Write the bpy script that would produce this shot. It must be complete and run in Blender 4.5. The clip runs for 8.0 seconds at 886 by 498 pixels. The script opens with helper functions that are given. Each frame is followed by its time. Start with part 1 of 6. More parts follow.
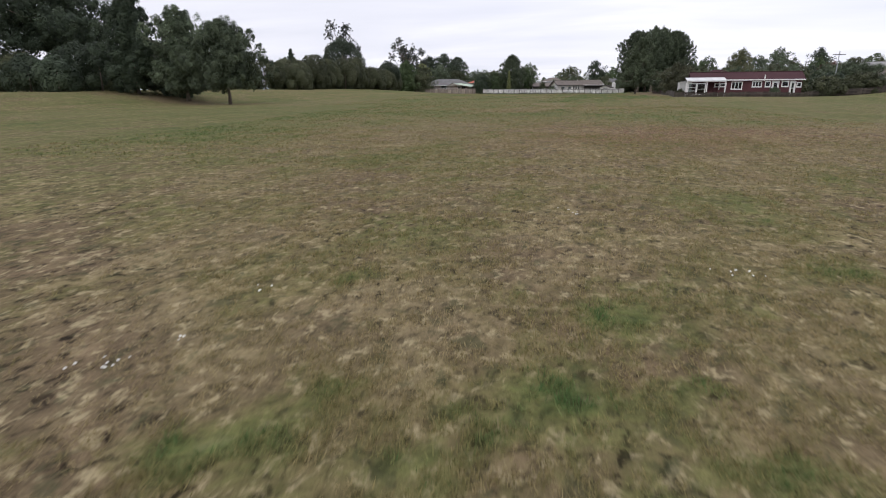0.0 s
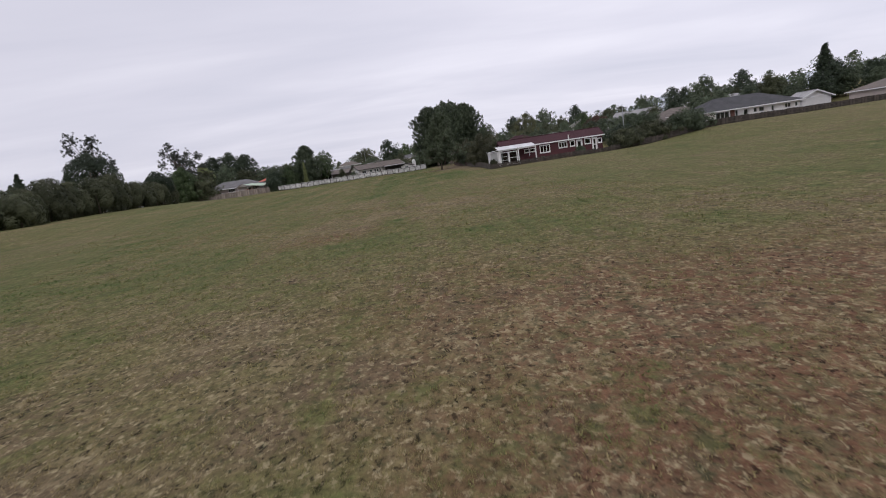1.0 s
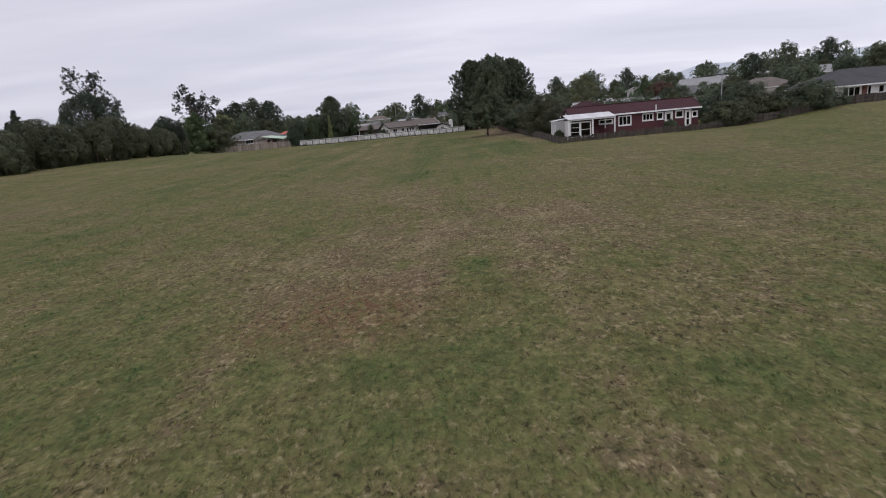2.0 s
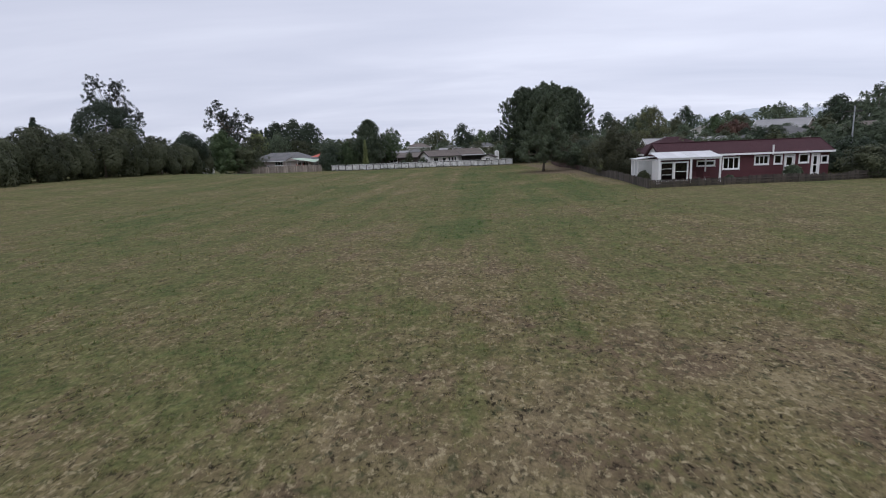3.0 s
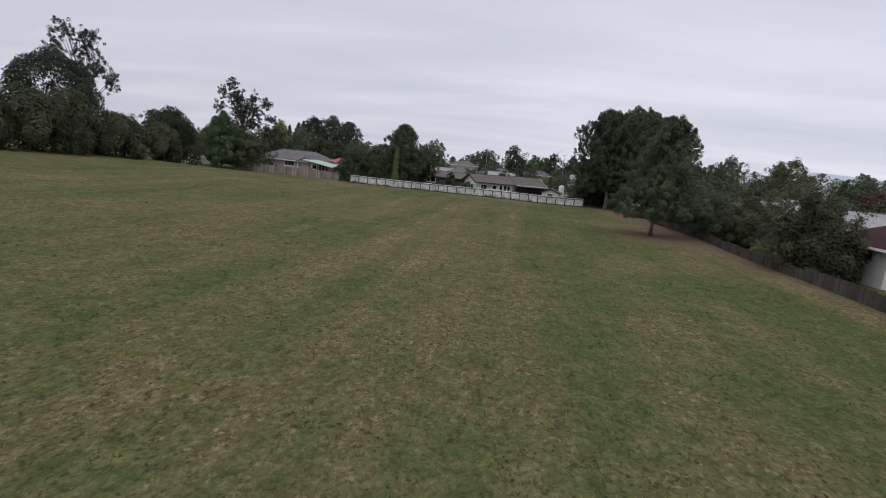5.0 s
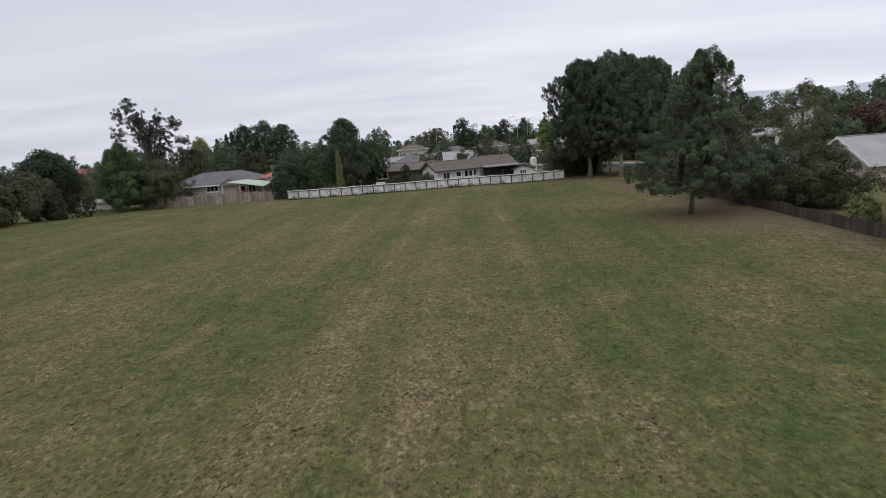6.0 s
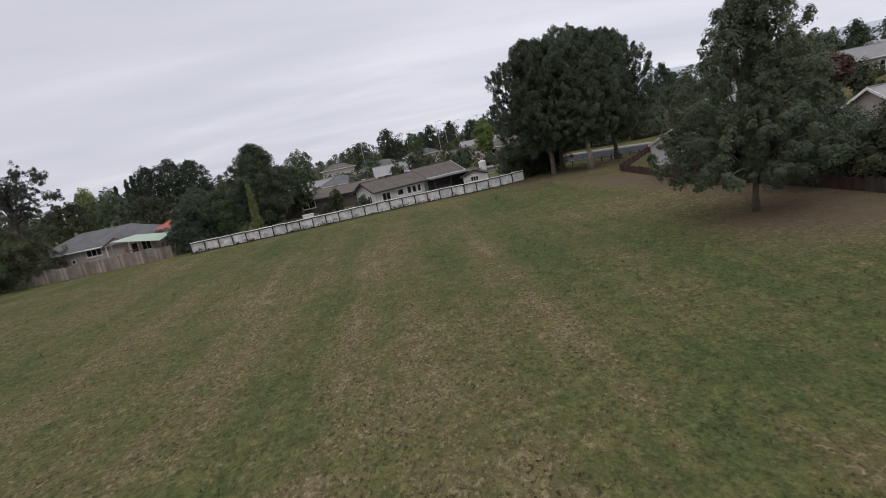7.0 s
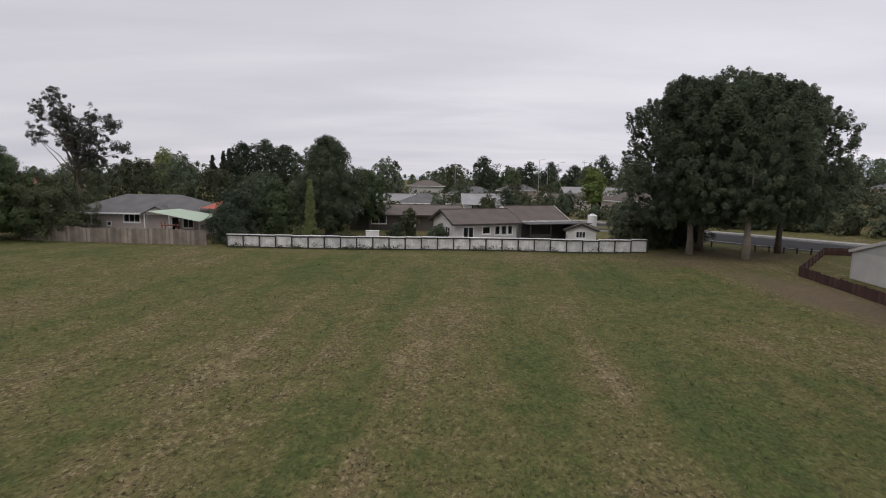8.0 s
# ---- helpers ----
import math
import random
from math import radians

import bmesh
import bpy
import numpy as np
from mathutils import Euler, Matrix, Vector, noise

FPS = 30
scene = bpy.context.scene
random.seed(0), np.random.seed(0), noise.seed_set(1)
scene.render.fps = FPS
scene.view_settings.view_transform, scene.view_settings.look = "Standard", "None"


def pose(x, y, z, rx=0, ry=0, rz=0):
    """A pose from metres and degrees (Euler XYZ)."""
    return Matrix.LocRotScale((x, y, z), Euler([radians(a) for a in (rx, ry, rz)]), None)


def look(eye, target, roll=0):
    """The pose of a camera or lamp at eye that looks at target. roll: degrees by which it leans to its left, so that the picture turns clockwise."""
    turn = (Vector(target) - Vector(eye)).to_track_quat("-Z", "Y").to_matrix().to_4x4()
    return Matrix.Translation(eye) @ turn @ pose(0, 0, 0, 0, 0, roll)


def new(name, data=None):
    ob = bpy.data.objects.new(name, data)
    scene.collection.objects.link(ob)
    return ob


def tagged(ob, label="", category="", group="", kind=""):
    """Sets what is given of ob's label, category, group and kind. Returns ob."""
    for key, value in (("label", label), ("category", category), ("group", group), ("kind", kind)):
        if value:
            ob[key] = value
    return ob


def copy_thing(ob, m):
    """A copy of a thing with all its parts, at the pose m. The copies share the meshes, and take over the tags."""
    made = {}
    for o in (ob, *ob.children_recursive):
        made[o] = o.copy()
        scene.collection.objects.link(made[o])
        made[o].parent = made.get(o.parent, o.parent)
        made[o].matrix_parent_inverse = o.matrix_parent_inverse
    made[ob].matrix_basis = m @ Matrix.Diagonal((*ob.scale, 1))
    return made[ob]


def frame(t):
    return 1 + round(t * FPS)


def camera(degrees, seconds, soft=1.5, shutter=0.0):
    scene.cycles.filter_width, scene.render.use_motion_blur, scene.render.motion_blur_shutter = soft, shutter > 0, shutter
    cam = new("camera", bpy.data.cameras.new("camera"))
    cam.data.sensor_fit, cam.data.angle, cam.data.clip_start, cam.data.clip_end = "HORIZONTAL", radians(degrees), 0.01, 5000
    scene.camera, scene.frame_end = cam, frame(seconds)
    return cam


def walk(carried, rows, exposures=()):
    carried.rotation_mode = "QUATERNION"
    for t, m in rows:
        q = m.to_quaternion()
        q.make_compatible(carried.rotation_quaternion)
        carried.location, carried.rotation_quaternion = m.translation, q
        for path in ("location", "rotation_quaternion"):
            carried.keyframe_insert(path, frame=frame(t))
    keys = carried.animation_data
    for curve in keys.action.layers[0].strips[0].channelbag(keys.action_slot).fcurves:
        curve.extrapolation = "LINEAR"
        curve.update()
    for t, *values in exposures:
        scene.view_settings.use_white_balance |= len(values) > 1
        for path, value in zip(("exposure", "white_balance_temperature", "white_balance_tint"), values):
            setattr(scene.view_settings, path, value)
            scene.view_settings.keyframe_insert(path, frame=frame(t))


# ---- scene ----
cam = camera(79.0, 8.0, soft=1.0, shutter=0.05)
METRES, EYE, TILT, LEAN, TURN = 120.0, 1.93, 0.0, 0.0, 18.0
ROWS = [
    (0.0, 0.0, 0.0, 0.0, -0.6, -16.7, 0.35),
    (0.2, 0.0017, 0.0286, 0.0022, -3.65, -14.35, 1.97),
    (0.3, 0.0026, 0.0429, 0.0032, -5.56, -13.69, 3.36),
    (0.5, 0.0053, 0.0712, 0.0058, -8.68, -12.04, 5.61),
    (0.7, 0.0091, 0.0991, 0.0088, -14.01, -11.67, 6.8),
    (1.0, 0.0158, 0.14, 0.0134, -21.77, -10.04, 8.36),
    (1.2, 0.0203, 0.1665, 0.0163, -21.41, -13.29, 5.18),
    (2.3, 0.0451, 0.3027, 0.0256, -17.16, -14.87, 4.18),
    (2.5, 0.0503, 0.3262, 0.0258, -14.32, -15.93, 1.53),
    (2.8, 0.0588, 0.361, 0.0245, -13.94, -14.34, 1.45),
    (3.0, 0.0648, 0.3841, 0.0229, -14.57, -10.79, 2.19),
    (3.2, 0.0708, 0.4073, 0.0214, -14.12, -8.3, 1.4),
    (3.5, 0.0796, 0.4422, 0.0199, -13.23, -8.93, -1.57),
    (3.7, 0.0852, 0.4655, 0.0194, -12.67, -10.59, -2.07),
    (4.0, 0.0932, 0.5004, 0.0193, -11.48, -7.92, -2.87),
    (4.3, 0.1008, 0.5356, 0.0207, -8.94, -5.37, -6.79),
    (4.5, 0.1053, 0.5596, 0.0228, -8.42, -8.39, -7.41),
    (4.7, 0.1093, 0.5842, 0.0254, -9.06, -8.23, -6.76),
    (5.8, 0.1256, 0.7235, 0.0412, -13.95, -13.69, 1.21),
    (6.0, 0.1287, 0.7481, 0.0429, -15.67, -11.38, 4.26),
    (6.2, 0.1321, 0.772, 0.044, -14.27, -11.54, 2.15),
    (6.5, 0.1379, 0.8073, 0.0446, -15.02, -13.6, 2.92),
    (6.8, 0.1445, 0.8422, 0.0447, -22.36, -12.6, 10.54),
    (7.0, 0.1496, 0.8653, 0.0447, -23.95, -11.51, 11.44),
    (7.2, 0.1555, 0.888, 0.0445, -22.16, -9.78, 9.04),
    (7.5, 0.1657, 0.9217, 0.0439, -21.04, -9.61, 8.65),
    (7.7, 0.1731, 0.9441, 0.0437, -20.18, -8.67, 6.88),
    (8.0, 0.1848, 0.9777, 0.0435, -14.0, -7.44, -0.85),
]
walk(cam, [(t, pose(0, 0, EYE, TILT, LEAN, TURN) @ pose(METRES * x, METRES * y, METRES * z, 90 + pitch, roll, yaw)) for t, x, y, z, yaw, pitch, roll in ROWS],
     exposures=[(0.0, 0.48, 6500, 9), (0.5, 0.20, 6450, 11), (1.0, 0.10, 6450, 13), (2.5, 0.06, 6250, 11), (3.0, 0.09, 6040, 10), (3.5, -0.04, 6000, 12), (4.0, -0.08, 6080, 11), (4.5, -0.09, 6250, 11), (6.0, 0.11, 6450, 9), (6.5, 0.04, 6450, 9), (7.0, 0.0, 6500, 9), (8.0, -0.03, 6750, 10)])

# ---- sky and sun: a closed overcast ----
rng = np.random.default_rng(7)
SUN_UP, SUN_TURN = radians(48), radians(200)


def nodes_of(tree):
    tree.nodes.clear()
    return lambda kind, **sets: node_with(tree, kind, sets)


def node_with(tree, kind, sets):
    n = tree.nodes.new(kind)
    for key, value in sets.items():
        if key[0] == "_":
            n.inputs[int(key[1:])].default_value = value
        elif key == "operation":
            n.operation = value
        elif key == "data_type":
            n.data_type = value
        elif key == "attribute_name":
            n.attribute_name = value
    return n


def ramp(tree, stops, source):
    n = tree.nodes.new("ShaderNodeValToRGB")
    e = n.color_ramp.elements
    while len(e) < len(stops):
        e.new(0.5)
    for k, (at, c) in enumerate(stops):
        e[k].position = at
        e[k].color = (*c, 1) if len(c) == 3 else c
    tree.links.new(source, n.inputs[0])
    return n.outputs[0]


def build_world():
    w = bpy.data.worlds.new("overcast_sky")
    scene.world = w
    w.use_nodes = True
    t = w.node_tree
    add = nodes_of(t)
    link = t.links.new
    out = add("ShaderNodeOutputWorld")
    clear = add("ShaderNodeTexSky")
    clear.sky_type, clear.sun_disc, clear.sun_elevation, clear.sun_rotation = "NISHITA", False, SUN_UP, SUN_TURN
    coord = add("ShaderNodeTexCoord")
    sep = add("ShaderNodeSeparateXYZ")
    link(coord.outputs["Generated"], sep.inputs[0])
    # the cloud deck lies on a flat layer, so its streaks flatten towards the horizon
    up = add("ShaderNodeMath", operation="MAXIMUM", _1=0.0)
    link(sep.outputs[2], up.inputs[0])
    lift = add("ShaderNodeMath", operation="ADD", _1=0.10)
    link(up.outputs[0], lift.inputs[0])
    px = add("ShaderNodeMath", operation="DIVIDE")
    py = add("ShaderNodeMath", operation="DIVIDE")
    link(sep.outputs[0], px.inputs[0]), link(lift.outputs[0], px.inputs[1])
    link(sep.outputs[1], py.inputs[0]), link(lift.outputs[0], py.inputs[1])
    flat = add("ShaderNodeCombineXYZ")
    link(px.outputs[0], flat.inputs[0]), link(py.outputs[0], flat.inputs[1])
    maps = add("ShaderNodeMapping")
    maps.inputs["Rotation"].default_value = (0, 0, radians(-20))
    maps.inputs["Scale"].default_value = (0.42, 0.9, 1)
    link(flat.outputs[0], maps.inputs[0])
    cloud = add("ShaderNodeTexNoise")
    cloud.inputs["Scale"].default_value, cloud.inputs["Detail"].default_value, cloud.inputs["Roughness"].default_value = 1.0, 5.0, 0.5
    cloud.inputs["Distortion"].default_value = 0.35
    link(maps.outputs[0], cloud.inputs["Vector"])
    tone = ramp(t, [(0.25, (0.62, 0.63, 0.725)), (0.50, (0.71, 0.71, 0.80)), (0.76, (0.84, 0.835, 0.915))], cloud.outputs["Fac"])
    # an overcast deck is brighter overhead
    high = add("ShaderNodeMapRange", _1=0.30, _2=0.95, _3=1.0, _4=1.7)
    link(up.outputs[0], high.inputs[0])
    east = add("ShaderNodeMapRange", _1=-0.6, _2=0.7, _3=0.93, _4=1.09)
    link(sep.outputs[0], east.inputs[0])
    shine = add("ShaderNodeMath", operation="MULTIPLY")
    link(high.outputs[0], shine.inputs[0]), link(east.outputs[0], shine.inputs[1])
    deck = add("ShaderNodeBackground")
    link(tone, deck.inputs[0]), link(shine.outputs[0], deck.inputs[1])
    blue = add("ShaderNodeBackground", _1=0.05)
    link(clear.outputs[0], blue.inputs[0])
    mix = add("ShaderNodeMixShader", _0=0.93)
    link(blue.outputs[0], mix.inputs[1]), link(deck.outputs[0], mix.inputs[2])
    link(mix.outputs[0], out.inputs[0])
    sun = bpy.data.lights.new("sun", "SUN")
    sun.energy, sun.angle, sun.color = 0.5, radians(40), (1.0, 0.97, 0.93)
    ob = new("sun", sun)
    ob.matrix_world = look((0, 0, 60), (-60 * math.sin(SUN_TURN), -60 * math.cos(SUN_TURN), 60 - 60 * math.tan(SUN_UP)))


build_world()

# ---- materials ----


def surface(name, low, high, scale=1.0, rough=0.8, bump=0.15, metal=0.0, grain=12.0, ribs=0.0, rib_axis="X", spread=0.25, shine=0.4, coords="Object", each=0.0):
    """A painted, wooden or mineral surface: blotches at one scale, grain at another, and ribs where it is corrugated or boarded."""
    m = bpy.data.materials.new(name)
    m.use_nodes = True
    t = m.node_tree
    add, link = nodes_of(t), t.links.new
    out = add("ShaderNodeOutputMaterial")
    b = add("ShaderNodeBsdfPrincipled")
    b.inputs["Roughness"].default_value, b.inputs["Metallic"].default_value = rough, metal
    b.inputs["Specular IOR Level"].default_value = shine
    coord = add("ShaderNodeTexCoord")
    big = add("ShaderNodeTexNoise")
    big.inputs["Scale"].default_value, big.inputs["Detail"].default_value = scale, 4
    small = add("ShaderNodeTexNoise")
    small.inputs["Scale"].default_value, small.inputs["Detail"].default_value = scale * grain, 3
    link(coord.outputs[coords], big.inputs["Vector"]), link(coord.outputs[coords], small.inputs["Vector"])
    both = add("ShaderNodeMix", data_type="FLOAT")
    both.inputs[0].default_value = 0.4
    link(big.outputs["Fac"], both.inputs[2]), link(small.outputs["Fac"], both.inputs[3])
    tone = ramp(t, [(0.5 - spread, low), (0.5 + spread, high)], both.outputs[0])
    info = add("ShaderNodeObjectInfo")
    vary = add("ShaderNodeMapRange", _1=0.0, _2=1.0, _3=0.88, _4=1.12)
    link(info.outputs["Random"], vary.inputs[0])
    value = vary.outputs[0]
    if each:
        geo = add("ShaderNodeNewGeometry")
        single = add("ShaderNodeMapRange", _1=0.0, _2=1.0, _3=1.0 - each, _4=1.0 + each)
        link(geo.outputs["Random Per Island"], single.inputs[0])
        times = add("ShaderNodeMath", operation="MULTIPLY")
        link(value, times.inputs[0]), link(single.outputs[0], times.inputs[1])
        value = times.outputs[0]
    hsv = add("ShaderNodeHueSaturation")
    link(tone, hsv.inputs["Color"]), link(value, hsv.inputs["Value"])
    link(hsv.outputs[0], b.inputs["Base Color"])
    height = small.outputs["Fac"]
    if ribs:
        wave = add("ShaderNodeTexWave")
        wave.wave_type, wave.bands_direction = "BANDS", rib_axis
        wave.inputs["Scale"].default_value, wave.inputs["Distortion"].default_value = ribs, 0.3
        link(coord.outputs[coords], wave.inputs["Vector"])
        sum_up = add("ShaderNodeMath", operation="MULTIPLY_ADD", _1=2.0)
        link(wave.outputs["Fac"], sum_up.inputs[0]), link(small.outputs["Fac"], sum_up.inputs[2])
        height = sum_up.outputs[0]
    if bump:
        relief = add("ShaderNodeBump", _0=bump)
        relief.inputs["Distance"].default_value = 0.02
        link(height, relief.inputs["Height"])
        link(relief.outputs[0], b.inputs["Normal"])
    link(b.outputs[0], out.inputs[0])
    return m


def foliage(name, dark, light, gloss=0.55, thin=0.25, patch=0.5):
    """Leaves: each differs a little, whole boughs differ more, and light shines through."""
    m = bpy.data.materials.new(name)
    m.use_nodes = True
    t = m.node_tree
    add, link = nodes_of(t), t.links.new
    out = add("ShaderNodeOutputMaterial")
    b = add("ShaderNodeBsdfPrincipled")
    b.inputs["Roughness"].default_value = gloss
    b.inputs["Specular IOR Level"].default_value = 0.12
    coord = add("ShaderNodeTexCoord")
    bough = add("ShaderNodeTexNoise")
    bough.inputs["Scale"].default_value, bough.inputs["Detail"].default_value = patch, 2
    link(coord.outputs["Object"], bough.inputs["Vector"])
    both = add("ShaderNodeMix", data_type="FLOAT")
    both.inputs[0].default_value = 0.45
    tuft = add("ShaderNodeAttribute", attribute_name="tuft")
    link(bough.outputs["Fac"], both.inputs[2]), link(tuft.outputs["Fac"], both.inputs[3])
    tone = ramp(t, [(0.2, dark), (0.82, light)], both.outputs[0])
    info = add("ShaderNodeObjectInfo")
    vary = add("ShaderNodeMapRange", _1=0.0, _2=1.0, _3=0.8, _4=1.2)
    link(info.outputs["Random"], vary.inputs[0])
    hsv = add("ShaderNodeHueSaturation")
    link(tone, hsv.inputs["Color"]), link(vary.outputs[0], hsv.inputs["Value"])
    link(hsv.outputs[0], b.inputs["Base Color"])
    glow = add("ShaderNodeBsdfTranslucent")
    link(hsv.outputs[0], glow.inputs[0])
    mix = add("ShaderNodeMixShader", _0=thin)
    link(b.outputs[0], mix.inputs[1]), link(glow.outputs[0], mix.inputs[2])
    link(mix.outputs[0], out.inputs[0])
    return m


def turf(name, blades, lift=1.0, thin=0.0):
    """Mown turf: green to straw by the dryness stored on the mesh, with mowing lines, clods and gaps shaded in the
    colour, dead thatch and crumbs of earth. The blades differ from one to the next.
    """
    m = bpy.data.materials.new(name)
    m.use_nodes = True
    t = m.node_tree
    add, link = nodes_of(t), t.links.new
    out = add("ShaderNodeOutputMaterial")
    b = add("ShaderNodeBsdfPrincipled")
    b.inputs["Roughness"].default_value = 0.95
    b.inputs["Specular IOR Level"].default_value = 0.08
    geo = add("ShaderNodeNewGeometry")
    dry = add("ShaderNodeAttribute", attribute_name="dry")

    def noise(scale, detail, rough, warp=0.0, stretch=(1.0, 1.0)):
        place = add("ShaderNodeMapping")
        place.inputs["Scale"].default_value = (*stretch, 1.0)
        link(geo.outputs["Position"], place.inputs[0])
        n = add("ShaderNodeTexNoise")
        n.inputs["Scale"].default_value, n.inputs["Detail"].default_value, n.inputs["Roughness"].default_value, n.inputs["Distortion"].default_value = scale, detail, rough, warp
        link(place.outputs[0], n.inputs["Vector"])
        return n.outputs["Fac"]

    def remap(source, low, high, to_low=0.0, to_high=1.0):
        n = add("ShaderNodeMapRange", _1=low, _2=high, _3=to_low, _4=to_high)
        link(source, n.inputs[0])
        return n.outputs[0]

    def sums(kind, one, two, three=None):
        n = add("ShaderNodeMath", operation=kind)
        for k, v in enumerate((one, two, three)):
            if v is None:
                continue
            if isinstance(v, float):
                n.inputs[k].default_value = v
            else:
                link(v, n.inputs[k])
        return n.outputs[0]

    def blend(share, one, two):
        n = add("ShaderNodeMix", data_type="RGBA")
        for k, v in ((0, share), (6, one), (7, two)):
            if isinstance(v, tuple):
                n.inputs[k].default_value = (*v, 1)
            else:
                link(v, n.inputs[k])
        return n.outputs[2]

    # how dry: broad drifts, patches a stride wide, ragged hand-sized edges, and lines along the mower's way
    drift = remap(noise(0.11, 3, 0.5), 0.3, 0.7, -0.20, 0.20)
    patch = remap(noise(0.75, 5, 0.62, 0.6), 0.3, 0.7, -0.31, 0.31)
    ragged = remap(noise(4.5, 5, 0.7, 0.5, (1.0, 0.72)), 0.28, 0.72, -0.34, 0.34)
    lines = sums("ADD", remap(noise(0.55, 2, 0.5, 0.0, (1.0, 0.03)), 0.35, 0.65, -0.12, 0.12), remap(noise(1.7, 3, 0.6, 0.0, (1.0, 0.035)), 0.34, 0.66, -0.13, 0.13))
    last = sums("ADD", sums("ADD", dry.outputs["Fac"], drift), sums("ADD", patch, sums("ADD", ragged, lines)))
    if blades:
        last = sums("ADD", last, remap(geo.outputs["Random Per Island"], 0.0, 1.0, -0.22, 0.26))
    span = remap(last, -0.25, 1.15)
    stops = [(0.0, (0.068, 0.085, 0.028)), (0.28, (0.097, 0.098, 0.036)), (0.50, (0.114, 0.103, 0.043)), (0.72, (0.132, 0.108, 0.051)), (1.0, (0.176, 0.141, 0.077))]
    if blades:
        stops[:2] = [(0.0, (0.054, 0.088, 0.032)), (0.28, (0.085, 0.096, 0.038))]
        stops = [(at, (r * lift, g * lift, bb * lift)) for at, (r, g, bb) in stops]
    tone = ramp(t, stops, span)
    # the clods and the gaps between the tufts, shade painted in; smoother where the sward is lush
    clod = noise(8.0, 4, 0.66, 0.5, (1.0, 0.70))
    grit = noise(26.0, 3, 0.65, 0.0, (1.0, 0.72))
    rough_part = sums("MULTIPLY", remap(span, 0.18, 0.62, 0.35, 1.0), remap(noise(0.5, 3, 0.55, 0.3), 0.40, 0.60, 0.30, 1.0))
    # dark soil in the gaps, deepened by painted shade
    pit_shade = sums("MULTIPLY_ADD", sums("MULTIPLY", remap(clod, 0.44, 0.37), rough_part), -0.78, 1.0)
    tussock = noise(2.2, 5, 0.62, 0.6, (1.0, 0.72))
    # paler clods and tussocks, their highlights put into the value too
    value = sums("MULTIPLY", pit_shade, sums("MULTIPLY", remap(clod, 0.36, 0.66, 0.80, 1.28), remap(grit, 0.3, 0.7, 0.82, 1.20)))
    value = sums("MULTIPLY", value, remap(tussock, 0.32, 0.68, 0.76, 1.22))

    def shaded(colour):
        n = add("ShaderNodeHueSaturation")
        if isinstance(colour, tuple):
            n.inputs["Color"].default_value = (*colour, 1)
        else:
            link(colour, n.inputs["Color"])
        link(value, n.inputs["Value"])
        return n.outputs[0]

    if blades:
        value = remap(geo.outputs["Random Per Island"], 0.0, 1.0, 0.82, 1.2)
        sward = shaded(tone)
        link(sward, b.inputs["Base Color"])
        glow = add("ShaderNodeBsdfTranslucent")
        link(sward, glow.inputs[0])
        mix = add("ShaderNodeMixShader", _0=thin)
        link(b.outputs[0], mix.inputs[1]), link(glow.outputs[0], mix.inputs[2])
        link(mix.outputs[0], out.inputs[0])
        return m
    # dead thatch that has rotted to a pinkish brown, most of it where the field is worn
    place = add("ShaderNodeSeparateXYZ")
    link(geo.outputs["Position"], place.inputs[0])
    worn = remap(place.outputs[1], 68.0, 110.0, 0.85, 0.12)
    rust = sums("MULTIPLY", worn, sums("MULTIPLY", remap(noise(0.32, 5, 0.62, 0.4), 0.42, 0.60), remap(span, 0.42, 0.72)))
    sward = blend(rust, tone, (0.112, 0.080, 0.049))
    rot = add("ShaderNodeAttribute", attribute_name="rot")
    crumbs = remap(noise(3.4, 7, 0.74, 0.5, (1.0, 0.72)), 0.44, 0.56)
    sward = blend(sums("MULTIPLY", rot.outputs["Fac"], sums("MULTIPLY_ADD", crumbs, 0.85, 0.15)), sward, (0.122, 0.066, 0.038))
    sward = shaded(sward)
    # pale dead stalks lying about in small dashes
    stalks = sums("MULTIPLY", remap(noise(7.0, 5, 0.72, 0.4, (1.0, 0.70)), 0.54, 0.63), remap(span, 0.22, 0.75, 0.16, 0.75))
    sward = blend(stalks, sward, (0.345, 0.288, 0.168))
    # ragged straw-coloured patches where the sward has died back, and darker living tufts between
    dead = sums("MULTIPLY", remap(noise(1.6, 7, 0.72, 0.6, (1.0, 0.68)), 0.555, 0.64), remap(span, 0.20, 0.60, 0.10, 0.70))
    sward = blend(sums("MULTIPLY", dead, remap(clod, 0.40, 0.55, 0.25, 1.0)), sward, (0.234, 0.188, 0.100))
    alive = sums("MULTIPLY", remap(noise(3.6, 6, 0.7, 0.5, (1.0, 0.68)), 0.45, 0.37), remap(span, 0.15, 0.65, 0.25, 0.55))
    sward = blend(alive, sward, (0.039, 0.047, 0.021))
    # trodden soil and leaf litter under the trees, where no grass grows
    bare = add("ShaderNodeAttribute", attribute_name="soil")
    litter = blend(remap(grit, 0.35, 0.65), (0.080, 0.058, 0.041), (0.178, 0.132, 0.094))
    link(blend(sums("MULTIPLY", bare.outputs["Fac"], remap(clod, 0.3, 0.6, 1.0, 0.72)), sward, litter), b.inputs["Base Color"])
    relief = add("ShaderNodeBump", _0=0.9)
    relief.inputs["Distance"].default_value = 0.10
    link(sums("MULTIPLY_ADD", grit, 0.35, clod), relief.inputs["Height"])
    link(relief.outputs[0], b.inputs["Normal"])
    link(b.outputs[0], out.inputs[0])
    return m


